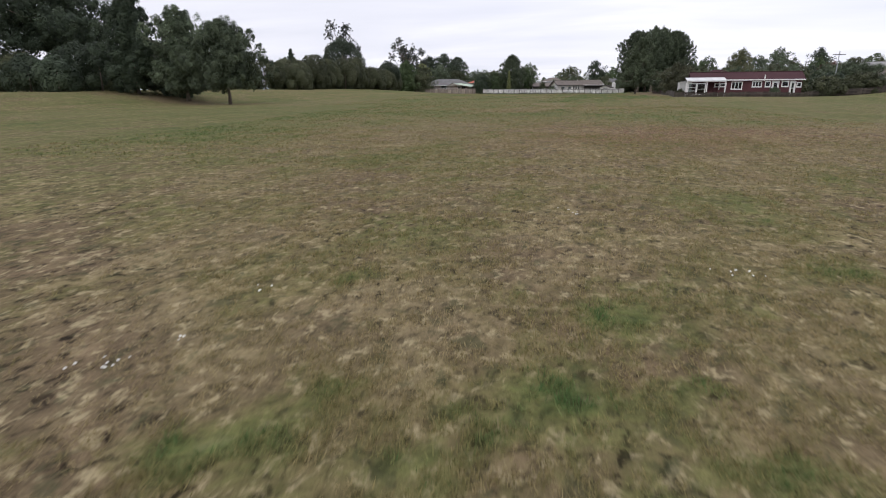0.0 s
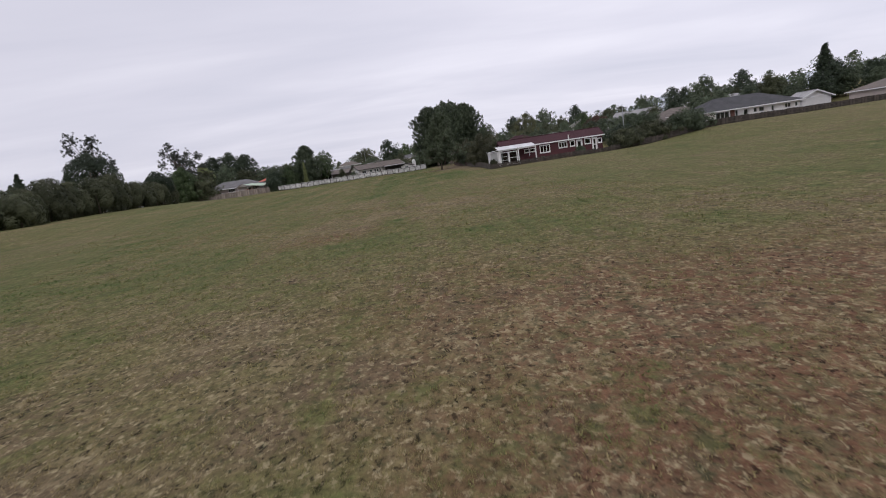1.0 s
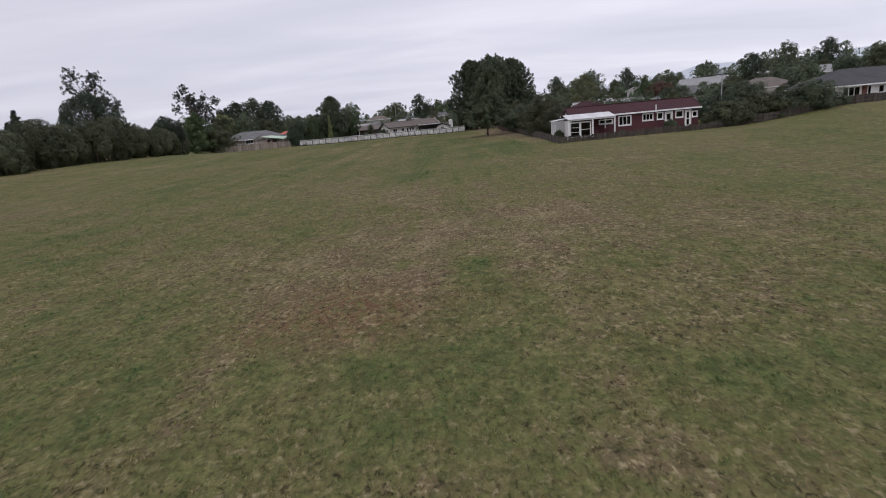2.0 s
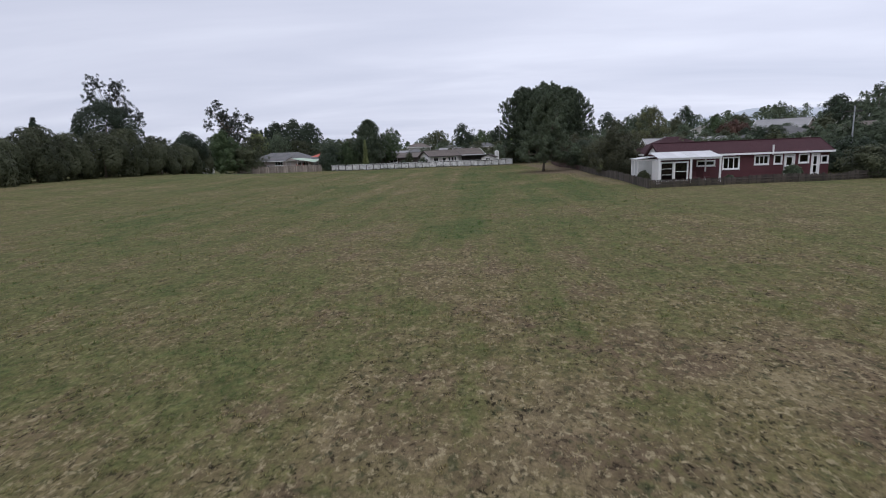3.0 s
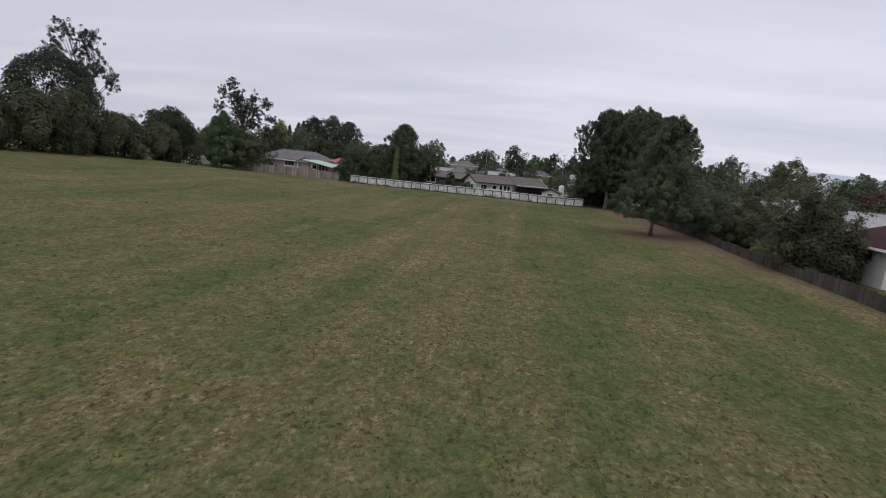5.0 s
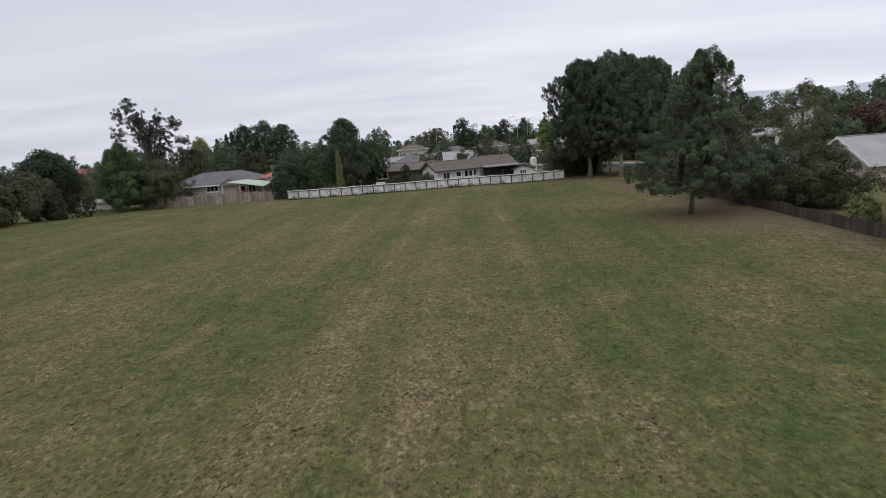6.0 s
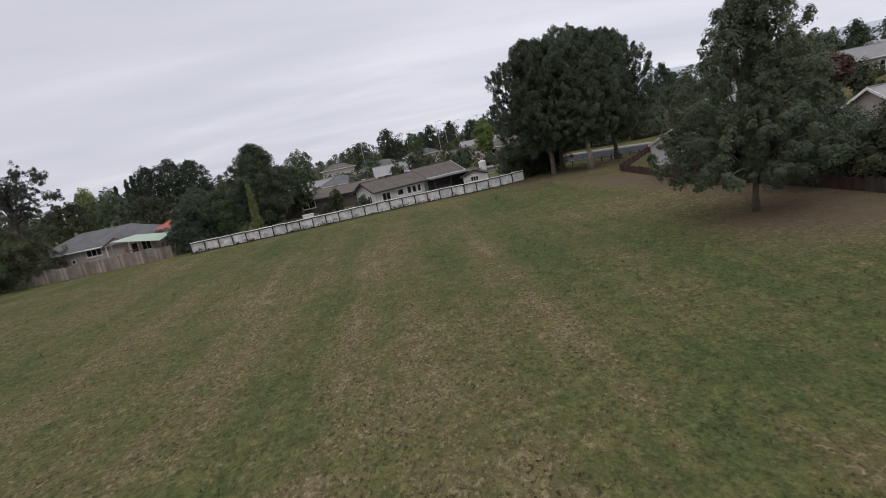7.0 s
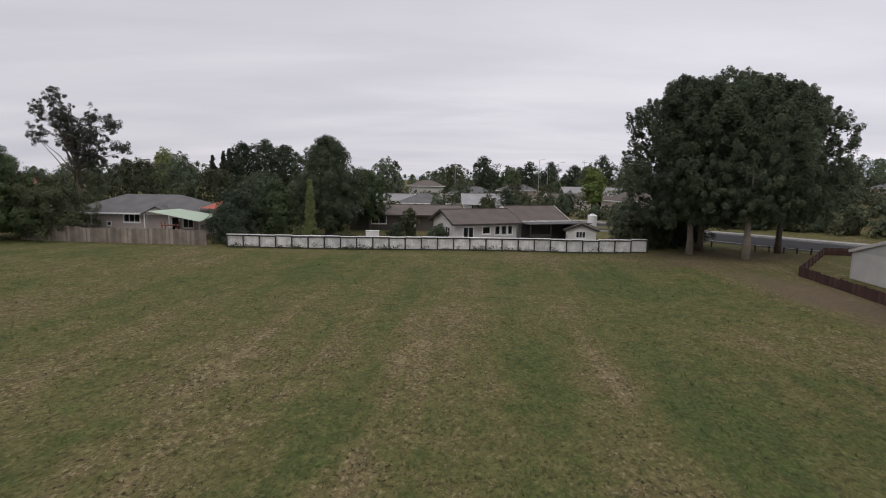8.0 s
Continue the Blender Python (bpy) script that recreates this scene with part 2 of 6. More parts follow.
def glass_pane():
    m = bpy.data.materials.new("window_glass")
    m.use_nodes = True
    t = m.node_tree
    add, link = nodes_of(t), t.links.new
    out = add("ShaderNodeOutputMaterial")
    clear, shine, fres = add("ShaderNodeBsdfTransparent"), add("ShaderNodeBsdfGlossy"), add("ShaderNodeFresnel", _0=1.5)
    clear.inputs[0].default_value = (0.55, 0.6, 0.6, 1)
    shine.inputs["Roughness"].default_value = 0.03
    mix = add("ShaderNodeMixShader")
    link(fres.outputs[0], mix.inputs[0]), link(clear.outputs[0], mix.inputs[1]), link(shine.outputs[0], mix.inputs[2])
    link(mix.outputs[0], out.inputs[0])
    return m


TURF, BLADES = turf("mown_turf", 0), turf("grass_blades", 1, 1.7, 0.3)
BARK = surface("grey_brown_bark", (0.07, 0.055, 0.04), (0.17, 0.14, 0.11), 2.0, 0.95, 0.6, ribs=3.0)
PALE_BARK = surface("pale_bark", (0.16, 0.13, 0.10), (0.36, 0.31, 0.26), 1.2, 0.9, 0.4)
LEAF_DARK = foliage("dark_green_leaves", (0.054, 0.070, 0.046), (0.140, 0.172, 0.102), patch=1.0, thin=0.35)
LEAF_DEEP = foliage("deep_green_leaves", (0.056, 0.071, 0.044), (0.146, 0.174, 0.103), patch=0.8, thin=0.4)
LEAF_HEDGE = foliage("olive_hedge_leaves", (0.040, 0.047, 0.026), (0.108, 0.116, 0.062), patch=0.6)
LEAF_BROWN = foliage("brownish_olive_leaves", (0.040, 0.044, 0.026), (0.112, 0.112, 0.064), patch=0.7)
LEAF_OLIVE = foliage("olive_yellow_leaves", (0.060, 0.064, 0.032), (0.155, 0.160, 0.080), patch=0.7, thin=0.35)
LEAF_MID = foliage("mid_green_leaves", (0.043, 0.066, 0.032), (0.120, 0.160, 0.071))
LEAF_LIME = foliage("lime_green_leaves", (0.10, 0.143, 0.038), (0.22, 0.275, 0.085))
LEAF_GOLD = foliage("golden_cypress_foliage", (0.120, 0.142, 0.055), (0.225, 0.245, 0.100), patch=2.0)
LEAF_GUM = foliage("grey_green_gum_leaves", (0.034, 0.040, 0.034), (0.078, 0.086, 0.068), thin=0.12)
LEAF_BLACK = foliage("blackish_conifer_foliage", (0.033, 0.045, 0.031), (0.068, 0.089, 0.052))
LEAF_RUST = foliage("copper_red_leaves", (0.062, 0.036, 0.028), (0.135, 0.076, 0.054))
BRICK_RED = surface("dark_red_painted_board", (0.068, 0.021, 0.024), (0.105, 0.033, 0.037), 0.7, 0.75, 0.25, ribs=5.0, rib_axis="Z")
ROOF_RED = surface("oxide_red_iron_roof", (0.040, 0.017, 0.020), (0.060, 0.027, 0.030), 0.5, 0.9, 0.5, ribs=4.0, shine=0.2)
ROOF_GREY = surface("grey_tile_roof", (0.085, 0.083, 0.083), (0.16, 0.155, 0.15), 0.8, 0.85, 0.5, ribs=3.0, rib_axis="Z", shine=0.15)
ROOF_SLATE = surface("dark_grey_tile_roof", (0.045, 0.045, 0.047), (0.085, 0.084, 0.085), 0.8, 0.9, 0.5, ribs=3.0, rib_axis="Z", shine=0.1)
ROOF_BROWN = surface("weathered_brown_tile_roof", (0.092, 0.078, 0.068), (0.158, 0.134, 0.117), 0.8, 0.85, 0.5, ribs=3.0, rib_axis="Z", shine=0.15)
ROOF_PALE = surface("pale_grey_iron_roof", (0.20, 0.195, 0.19), (0.33, 0.32, 0.31), 0.5, 0.6, 0.3, ribs=4.0)
SHEET_GREY = surface("weathered_grey_sheet", (0.36, 0.36, 0.35), (0.50, 0.50, 0.48), 1.5, 0.7, 0.1, ribs=9.0)
OLD_BRICK = surface("old_red_brick", (0.10, 0.045, 0.035), (0.18, 0.085, 0.065), 3.0, 0.9, 0.4, ribs=12.0, rib_axis="Z")
ROOF_ORANGE = surface("orange_red_tile_roof", (0.22, 0.085, 0.068), (0.33, 0.14, 0.11), 0.8, 0.75, 0.4, ribs=3.0, rib_axis="Z")
WHITE = surface("white_paint", (0.66, 0.65, 0.63), (0.80, 0.79, 0.77), 1.2, 0.55, 0.05)
BOARD_WHITE = surface("white_weatherboard", (0.58, 0.56, 0.53), (0.74, 0.72, 0.69), 0.8, 0.65, 0.35, ribs=5.0, rib_axis="Z")
BOARD_PINK = surface("pinkish_beige_weatherboard", (0.40, 0.34, 0.31), (0.52, 0.45, 0.41), 0.8, 0.7, 0.35, ribs=5.0, rib_axis="Z")
CLAD_BROWN = surface("dark_brown_weatherboard", (0.065, 0.055, 0.047), (0.115, 0.098, 0.085), 0.8, 0.75, 0.35, ribs=5.0, rib_axis="Z")
BLOCK_GREY = surface("pale_grey_block_wall", (0.36, 0.35, 0.33), (0.52, 0.51, 0.48), 1.0, 0.85, 0.3)
FENCE_WHITE = surface("peeling_white_fence_paint", (0.36, 0.35, 0.33), (0.80, 0.79, 0.77), 1.6, 0.75, 0.25, spread=0.16)
FENCE_DARK = surface("dark_stained_timber", (0.030, 0.027, 0.025), (0.075, 0.066, 0.06), 2.0, 0.85, 0.3)
FENCE_WOOD = surface("weathered_timber_palings", (0.13, 0.105, 0.085), (0.33, 0.28, 0.235), 1.1, 0.9, 0.4, each=0.35)
FENCE_OLD = surface("old_lichened_timber", (0.036, 0.030, 0.025), (0.092, 0.077, 0.063), 1.3, 0.95, 0.4, each=0.35)
FENCE_RED = surface("red_brown_stained_timber", (0.040, 0.021, 0.017), (0.082, 0.042, 0.034), 1.3, 0.9, 0.4, each=0.35)
ASPHALT = surface("asphalt", (0.036, 0.036, 0.037), (0.062, 0.062, 0.063), 0.6, 0.95, 0.3, grain=40, shine=0.08)
CONCRETE = surface("concrete", (0.20, 0.195, 0.185), (0.31, 0.30, 0.285), 0.9, 0.9, 0.2)
DARK = surface("dark_interior", (0.02, 0.02, 0.02), (0.05, 0.045, 0.04), 1.0, 0.9, 0.0)
GLASS = glass_pane()
CLEAR_ROOF = surface("frosted_roof_sheet", (0.46, 0.46, 0.45), (0.62, 0.62, 0.61), 0.8, 0.4, 0.2, ribs=6.0)
SAIL_GREEN = surface("pale_green_shade_cloth", (0.30, 0.38, 0.28), (0.40, 0.47, 0.37), 1.0, 0.8, 0.1)
SAIL_RED = surface("orange_red_shade_cloth", (0.30, 0.066, 0.042), (0.40, 0.105, 0.065), 1.0, 0.8, 0.1)
CURTAIN = surface("pale_curtain", (0.55, 0.54, 0.52), (0.7, 0.69, 0.66), 2.0, 0.9, 0.1, ribs=9.0)
BLUE = surface("dark_blue_plastic", (0.03, 0.035, 0.13), (0.05, 0.055, 0.19), 2.0, 0.4, 0.05)
STEEL = surface("galvanised_steel", (0.34, 0.35, 0.36), (0.46, 0.47, 0.48), 2.0, 0.5, 0.05, metal=0.6)
PETAL = surface("white_petals", (0.7, 0.7, 0.66), (0.85, 0.85, 0.8), 9.0, 0.7, 0.0)
# pale blue-grey: the haze of distance is painted into the hills' base colour
HILL = surface("distant_hill_haze", (0.38, 0.41, 0.44), (0.47, 0.50, 0.53), 0.004, 1.0, 0.0, spread=0.2)

# ---- mesh helpers ----


def mesh_object(name, verts, faces, material, parent=None, label="", smooth=False):
    me = bpy.data.meshes.new(name)
    me.from_pydata([tuple(map(float, v)) for v in verts], [], faces)
    me.materials.append(material)
    if smooth:
        me.polygons.foreach_set("use_smooth", [True] * len(me.polygons))
    ob = new(name, me)
    ob.parent = parent
    if label:
        ob["label"] = label
    return ob


def big_mesh(name, verts, quads, material, parent=None, dry=None, tuft=None):
    """A mesh of many loose three- or four-cornered faces, from numpy arrays."""
    me = bpy.data.meshes.new(name)
    n, k = quads.shape
    me.vertices.add(len(verts))
    me.vertices.foreach_set("co", np.asarray(verts, np.float32).ravel())
    me.loops.add(n * k)
    me.loops.foreach_set("vertex_index", np.asarray(quads, np.int32).ravel())
    me.polygons.add(n)
    me.polygons.foreach_set("loop_start", np.arange(0, n * k, k, dtype=np.int32))
    if dry is not None:
        a = me.attributes.new("dry", "FLOAT", "POINT")
        a.data.foreach_set("value", np.asarray(dry, np.float32))
    if tuft is not None:
        a = me.attributes.new("tuft", "FLOAT", "POINT")
        a.data.foreach_set("value", np.asarray(tuft, np.float32))
    me.update(calc_edges=True)
    me.materials.append(material)
    ob = new(name, me)
    ob.parent = parent
    return ob


def part(name, bm, material, parent=None, label=""):
    me = bpy.data.meshes.new(name)
    bmesh.ops.recalc_face_normals(bm, faces=bm.faces)
    bm.to_mesh(me)
    bm.free()
    me.materials.append(material)
    ob = new(name, me)
    ob.parent = parent
    if label:
        ob["label"] = label
    return ob


def add_box(bm, x0, x1, y0, y1, z0, z1, bevel=0.0, turn=None):
    made = bmesh.ops.create_cube(bm, size=1.0)["verts"]
    m = Matrix.Translation(((x0 + x1) / 2, (y0 + y1) / 2, (z0 + z1) / 2)) @ Matrix.Diagonal((x1 - x0, y1 - y0, z1 - z0, 1))
    bmesh.ops.transform(bm, matrix=m, verts=made)
    if bevel:
        edges = list({e for v in made for e in v.link_edges})
        made = bmesh.ops.bevel(bm, geom=edges, offset=bevel, segments=1, affect="EDGES")["verts"]
    if turn is not None:
        bmesh.ops.transform(bm, matrix=turn, verts=made)


def box(name, x0, x1, y0, y1, z0, z1, material, parent=None, label="", bevel=0.0):
    bm = bmesh.new()
    add_box(bm, x0, x1, y0, y1, z0, z1, bevel)
    return part(name, bm, material, parent, label)


def tube(points, radii, sides=8):
    """Vertices and faces of a tapered limb along the points."""
    verts, faces = [], []
    pts = [Vector(p) for p in points]
    for k, p in enumerate(pts):
        way = (pts[min(k + 1, len(pts) - 1)] - pts[max(k - 1, 0)]).normalized()
        side = way.cross(Vector((0.31, 0.95, 0.05))).normalized()
        over = way.cross(side)
        for s in range(sides):
            a = 2 * math.pi * s / sides
            verts.append(p + radii[k] * (math.cos(a) * side + math.sin(a) * over))
    for k in range(len(pts) - 1):
        for s in range(sides):
            a, b = k * sides + s, k * sides + (s + 1) % sides
            faces.append((a, b, b + sides, a + sides))
    faces.append(tuple(range(sides))[::-1])
    faces.append(tuple((len(pts) - 1) * sides + s for s in range(sides)))
    return verts, faces


def joined(pieces):
    verts, faces = [], []
    for v, f in pieces:
        n = len(verts)
        verts += v
        faces += [tuple(i + n for i in q) for q in f]
    return verts, faces


# ---- the lie of the land ----


def ease(v):
    v = np.clip(v, 0, 1)
    return v * v * (3 - 2 * v)


def land(x, y):
    """Height of the ground: level in the middle, a bank along the hedge, a slight rise towards the gardens."""
    x, y = np.asarray(x, float), np.asarray(y, float)
    start = 32 + 19 * (1 - ease((y - 70) / 40))
    bank = 1.75 * ease((-x - start) / (70 - start)) * (1 - 0.88 * ease((y - 140) / 30))
    rise = 0.32 * ease((x + 6) / 12) * ease((y - 60) / 30) + 0.4 * ease((x - 24) / 20) + 0.9 * ease((x - 33) / 14) * ease((y - 60) / 38)
    slope = 6.5 * ease((x - 70) / 160) * ease((y - 110) / 90)
    across = 2.2 * ease((0.751 * x + 0.66 * y - 144) / 45) * ease((x - 15) / 20)
    far = ease((np.hypot(x + 15, y - 90) - 140) / 250)
    swell = 0.06 * np.sin(x * 0.21 + 1.3) * np.sin(y * 0.17) + 0.05 * np.sin(x * 0.11 - y * 0.23)
    return (bank + rise) * (1 - far) + swell * (1 - far) + 0.2 * far + slope + across


def ground_at(x, y):
    return float(land(x, y))


def lattice(x, y, seed):
    """Smooth value noise on a unit lattice, 0 to 1."""
    xi, yi = np.floor(x).astype(np.int64), np.floor(y).astype(np.int64)
    fx, fy = x - xi, y - yi
    fx, fy = fx * fx * (3 - 2 * fx), fy * fy * (3 - 2 * fy)

    def dot(a, b):
        h = (a * 374761393 + b * 668265263 + seed * 2147483647) & 0xFFFFFFFF
        h = ((h ^ (h >> 13)) * 1274126177) & 0xFFFFFFFF
        return ((h ^ (h >> 16)) & 0xFFFF) / 65535.0
    top = dot(xi, yi) * (1 - fx) + dot(xi + 1, yi) * fx
    low = dot(xi, yi + 1) * (1 - fx) + dot(xi + 1, yi + 1) * fx
    return top * (1 - fy) + low * fy


def blot(x, y, cx, cy, rx, ry):
    return np.exp(-(((x - cx) / rx) ** 2 + ((y - cy) / ry) ** 2))


def dryness(x, y):
    """0: lush green, 1: dead straw. Patches, wheel tracks along the field, bare ground under trees."""
    x, y = np.asarray(x, float), np.asarray(y, float)
    patch = 0.55 * lattice(x / 2.6, y / 3.4, 3) + 0.45 * lattice(x / 0.9 + 40, y / 1.1, 5)
    broad = lattice(x / 14 + 7, y / 22, 9)
    track = lattice(x / 1.5, y / 16 + 3, 11)
    along = ease((y - 60) / 50)
    dry = 0.33 + 0.60 * (patch - 0.5) + 0.35 * (broad - 0.5) + along * 0.55 * (track - 0.5)
    dry += 0.54 * (0.68 + 0.32 * ease((y - 5) / 12)) * (1 - ease((y - 22) / 22)) * (1 - 0.95 * ease((-x - 8) / 10)) * (1 - 0.5 * ease((x - 8) / 14)) - 0.06 * along
    wob = 0.22 * np.sin(y / 9.0) + 0.5 * (lattice(y / 3.0, x * 0 + 2.5, 21) - 0.5)
    ragged = np.clip(2.6 * lattice(x / 0.8, y / 1.3, 31) - 0.5, 0, 2)
    for at, wide, much in TRACKS:
        dry += 0.6 * much * ragged * np.exp(-((x - at - wob) / wide) ** 2) * ease((y - 92) / 20) * (1 - ease((y - 148) / 8))
    for cx, cy, rx, ry, much in PATCHES:
        dry += much * blot(x + 0.6 * (patch - 0.5), y, cx, cy, rx, ry)
    for cx, cy, r in LUSH:
        dry -= (0.85 if cy < 15 else 0.5) * blot(x + 0.9 * r * (patch - 0.5), y, cx, cy, (0.7 if cy < 15 else 0.95) * r, (0.7 if cy < 15 else 0.95) * r) * np.clip(1.5 * lattice(x / 0.45 + 3, y / 0.5, 61) + 0.1, 0, 1.2)
    for cx, cy, r in BARE:
        dry += (0.34 if cy < 40 else 0.2) * blot(x + 0.8 * r * (patch - 0.5), y, cx, cy, r, r * 1.3)
    dry += 0.16 * (1 - ease((y - 3) / 6)) - 0.04 * ease((-x - 20) / 25)
    return np.clip(dry, -0.2, 1.1 - 0.25 * ease((y - 50) / 30))


# where along the field the wheel tracks run: x, half width, strength
TRACKS = [(-18.4, 0.25, 0.85), (-17.4, 0.25, 0.85), (-10.2, 0.5, 0.6), (-24.6, 0.6, 0.7), (-14.2, 1.5, 0.12), (-6.6, 0.4, 0.35), (-31.0, 0.6, 0.4)]
# single green (negative) and bare (positive) patches: x, y, half sizes, strength
PATCHES = [(4.0, 130.0, 6.5, 7.0, 0.40), (8.5, 150.0, 4.0, 16.0, 0.42), (7.0, 167.0, 9.0, 5.0, 0.46), (6.6, 112.0, 2.2, 16.0, 0.35),
           (-56.0, 62.0, 9.0, 5.0, 0.45), (-20.0, 168.5, 26.0, 1.0, 0.30), (0.0, 100.0, 4.0, 26.0, -0.18), (-34.0, 140.0, 10.0, 30.0, 0.10),
           (0.0, 56.0, 6.0, 6.5, 0.46), (-8.0, 48.5, 8.0, 5.0, 0.34), (-12.0, 77.0, 5.5, 6.5, 0.10), (-4.0, 89.5, 6.0, 5.5, -0.22), (-8.2, 78.0, 1.4, 5.5, -0.34), (-2.2, 80.4, 3.0, 1.6, 0.10), (-14.8, 104.0, 1.6, 4.0, 0.24), (-9.0, 67.0, 4.0, 3.5, 0.30), (-5.0, 53.5, 5.0, 3.5, 0.36), (-14.0, 124.0, 4.5, 14.0, 0.09), (6.0, 42.0, 8.0, 8.0, 0.16), (5.0, 76.0, 3.5, 7.0, 0.14), 
           (-30.0, 45.0, 16.0, 22.0, -0.16), (2.0, 40.0, 14.0, 4.0, -0.10), (-18.0, 158.0, 24.0, 7.0, -0.16), (-4.5, 120.0, 4.5, 13.0, -0.24),
           (-10.0, 112.0, 1.6, 2.2, -0.22), (-5.6, 110.0, 2.6, 1.6, -0.24), (-1.0, 105.0, 2.6, 2.4, -0.24), (2.0, 101.0, 2.0, 3.0, -0.24), (2.8, 93.0, 2.0, 8.0, -0.38), (3.0, 104.0, 2.0, 7.0, -0.32),
           (-9.3, 107.0, 1.3, 2.0, -0.2), (-7.4, 93.0, 2.0, 3.0, -0.2), (-6.2, 81.0, 1.4, 3.0, -0.2), (-8.2, 72.0, 1.3, 2.2, -0.2), (-6.0, 70.0, 1.0, 2.0, -0.18), (-11.7, 120.0, 1.2, 3.5, -0.2), (-12.9, 134.0, 1.2, 3.0, -0.2),
           (-8.0, 132.5, 1.6, 4.5, -0.36), (-6.0, 138.5, 2.4, 6.0, -0.32), (-12.7, 138.0, 0.8, 6.0, -0.24), (-19.4, 131.0, 1.0, 4.0, -0.26), (-5.3, 152.0, 4.0, 8.0, -0.26), (-12.8, 107.5, 0.9, 3.0, -0.24), (-10.6, 115.0, 1.2, 3.0, -0.22),
           (-6.8, 117.0, 3.0, 21.0, -0.27), (-5.5, 101.5, 2.4, 4.0, -0.22), (-2.5, 132.5, 2.4, 5.0, -0.22), (-14.1, 123.4, 1.0, 6.0, -0.14), (-3.4, 109.3, 1.0, 1.4, 0.34), (-0.7, 110.0, 1.2, 1.6, 0.32), (2.7, 113.6, 1.6, 2.4, 0.25), (-15.6, 102.5, 2.0, 3.0, 0.24), (-7.8, 99.5, 1.2, 1.6, -0.3), (-12.0, 102.0, 1.2, 3.0, -0.3),
           (-7.1, 56.0, 0.5, 3.0, -0.4), (-11.8, 56.3, 1.4, 2.2, -0.36), (-3.0, 55.6, 1.0, 1.6, -0.34), (-2.2, 53.6, 0.9, 1.0, -0.3), (-9.5, 55.5, 1.0, 2.0, 0.12),
           (-6.7, 50.0, 0.35, 6.0, 0.26), (-2.8, 67.0, 0.4, 10.0, 0.24), (-8.0, 102.2, 1.6, 1.4, 0.26)]


# small lush spots and small bare spots: x, y, size
LUSH = [(-0.6, 2.7, 0.5), (-0.85, 2.3, 0.35), (-0.3, 3.2, 0.5), (-2.4, 4.9, 0.45), (0.15, 4.6, 0.5), (0.75, 3.5, 0.35), (1.9, 4.3, 0.5), (-2.2, 2.0, 0.4), (-1.9, 2.35, 0.35), (1.05, 2.7, 0.3), (2.6, 6.4, 0.6), (-1.75, 2.8, 0.3),
        (-3.9, 24.4, 0.55), (-5.2, 24.0, 0.5), (-1.6, 22.4, 0.65), (1.6, 24.4, 0.7), (-3.5, 22.4, 0.7), (-8.2, 26.0, 0.8), (-1.8, 26.6, 0.5), (-4.5, 22.2, 0.5), (-0.3, 24.0, 0.4),
        (-4.6, 48.6, 1.2), (-4.4, 46.4, 1.2), (-7.0, 49.4, 0.7), (-8.1, 45.5, 0.9), (-0.2, 47.6, 1.2), (-14.0, 46.7, 1.2), (-8.0, 77.5, 1.8), (-8.4, 61.1, 1.2), (-5.2, 61.5, 1.2), (-7.7, 75.3, 1.6), (-7.3, 79.1, 1.6), (-7.6, 133.9, 2.2), (-12.1, 136.4, 1.0), (-11.4, 114.0, 1.0), (-6.9, 117.6, 1.3)]
BARE = [(0.0, 7.3, 0.9), (-0.3, 6.0, 0.7), (-2.5, 3.0, 0.5), (-1.1, 3.8, 0.5), (-1.95, 4.6, 0.6), (-4.0, 3.5, 0.8), (-3.3, 2.0, 0.6), (-0.28, 2.55, 0.22), (0.4, 3.6, 0.3), (-0.95, 3.0, 0.3), (1.2, 3.6, 0.4), (-5.6, 5.0, 1.0), (0.5, 26.1, 1.6), (-7.8, 28.9, 1.6), (-6.7, 47.6, 0.8), (-7.9, 46.9, 1.0), (-2.6, 48.7, 1.0), (-1.1, 82.0, 1.8),
        (-6.5, 62.1, 0.8), (-8.4, 62.9, 0.9), (-6.9, 69.6, 1.2), (-9.0, 82.0, 1.2), (-18.3, 138.6, 0.9), (-24.8, 134.6, 1.4), (-10.5, 136.6, 0.8), (-14.4, 136.2, 1.0), (-19.8, 115.6, 0.9), (-14.2, 113.8, 0.8), (-7.3, 113.0, 0.9), (-9.9, 110.5, 0.7)]


def spaced(lo, hi, reach):
    """Steps that widen outwards from lo and hi to the horizon."""
    left, right, d = [], [], 0.5
    a, b = lo, hi
    while a > -reach:
        d *= 1.35
        a -= d
        b += d
        left.append(a)
        right.append(b)
    return np.array(left[::-1] + [lo, hi] + right)


def soil(x, y):
    """Bare earth: under the lone tree, under the trees by the road, along the shaded fence."""
    edge = 1.6 * (lattice(x / 1.4, y / 1.7, 51) - 0.5)
    s = 1.0 * blot(x + edge, y + edge, 4.6, 128.8, 5.0, 5.2) + 0.8 * blot(x + edge, y + edge, 7.5, 170.5, 8.5, 3.4) + 0.8 * blot(x + edge, y, 7.6, 141.0, 2.4, 14.0) + 0.55 * blot(x + edge, y, 7.6, 112.0, 1.5, 15.0) + 0.7 * blot(x, y + edge, -57.0, 62.5, 9.0, 3.5) + 0.95 * blot(x + edge + 0.16 * (y - 153), y, 5.4, 153.0, 2.2, 8.5) + 0.7 * blot(x + edge, y + edge, 1.8, 164.5, 3.4, 1.5)
    return np.clip(1.25 * s - 0.2, 0, 0.9)


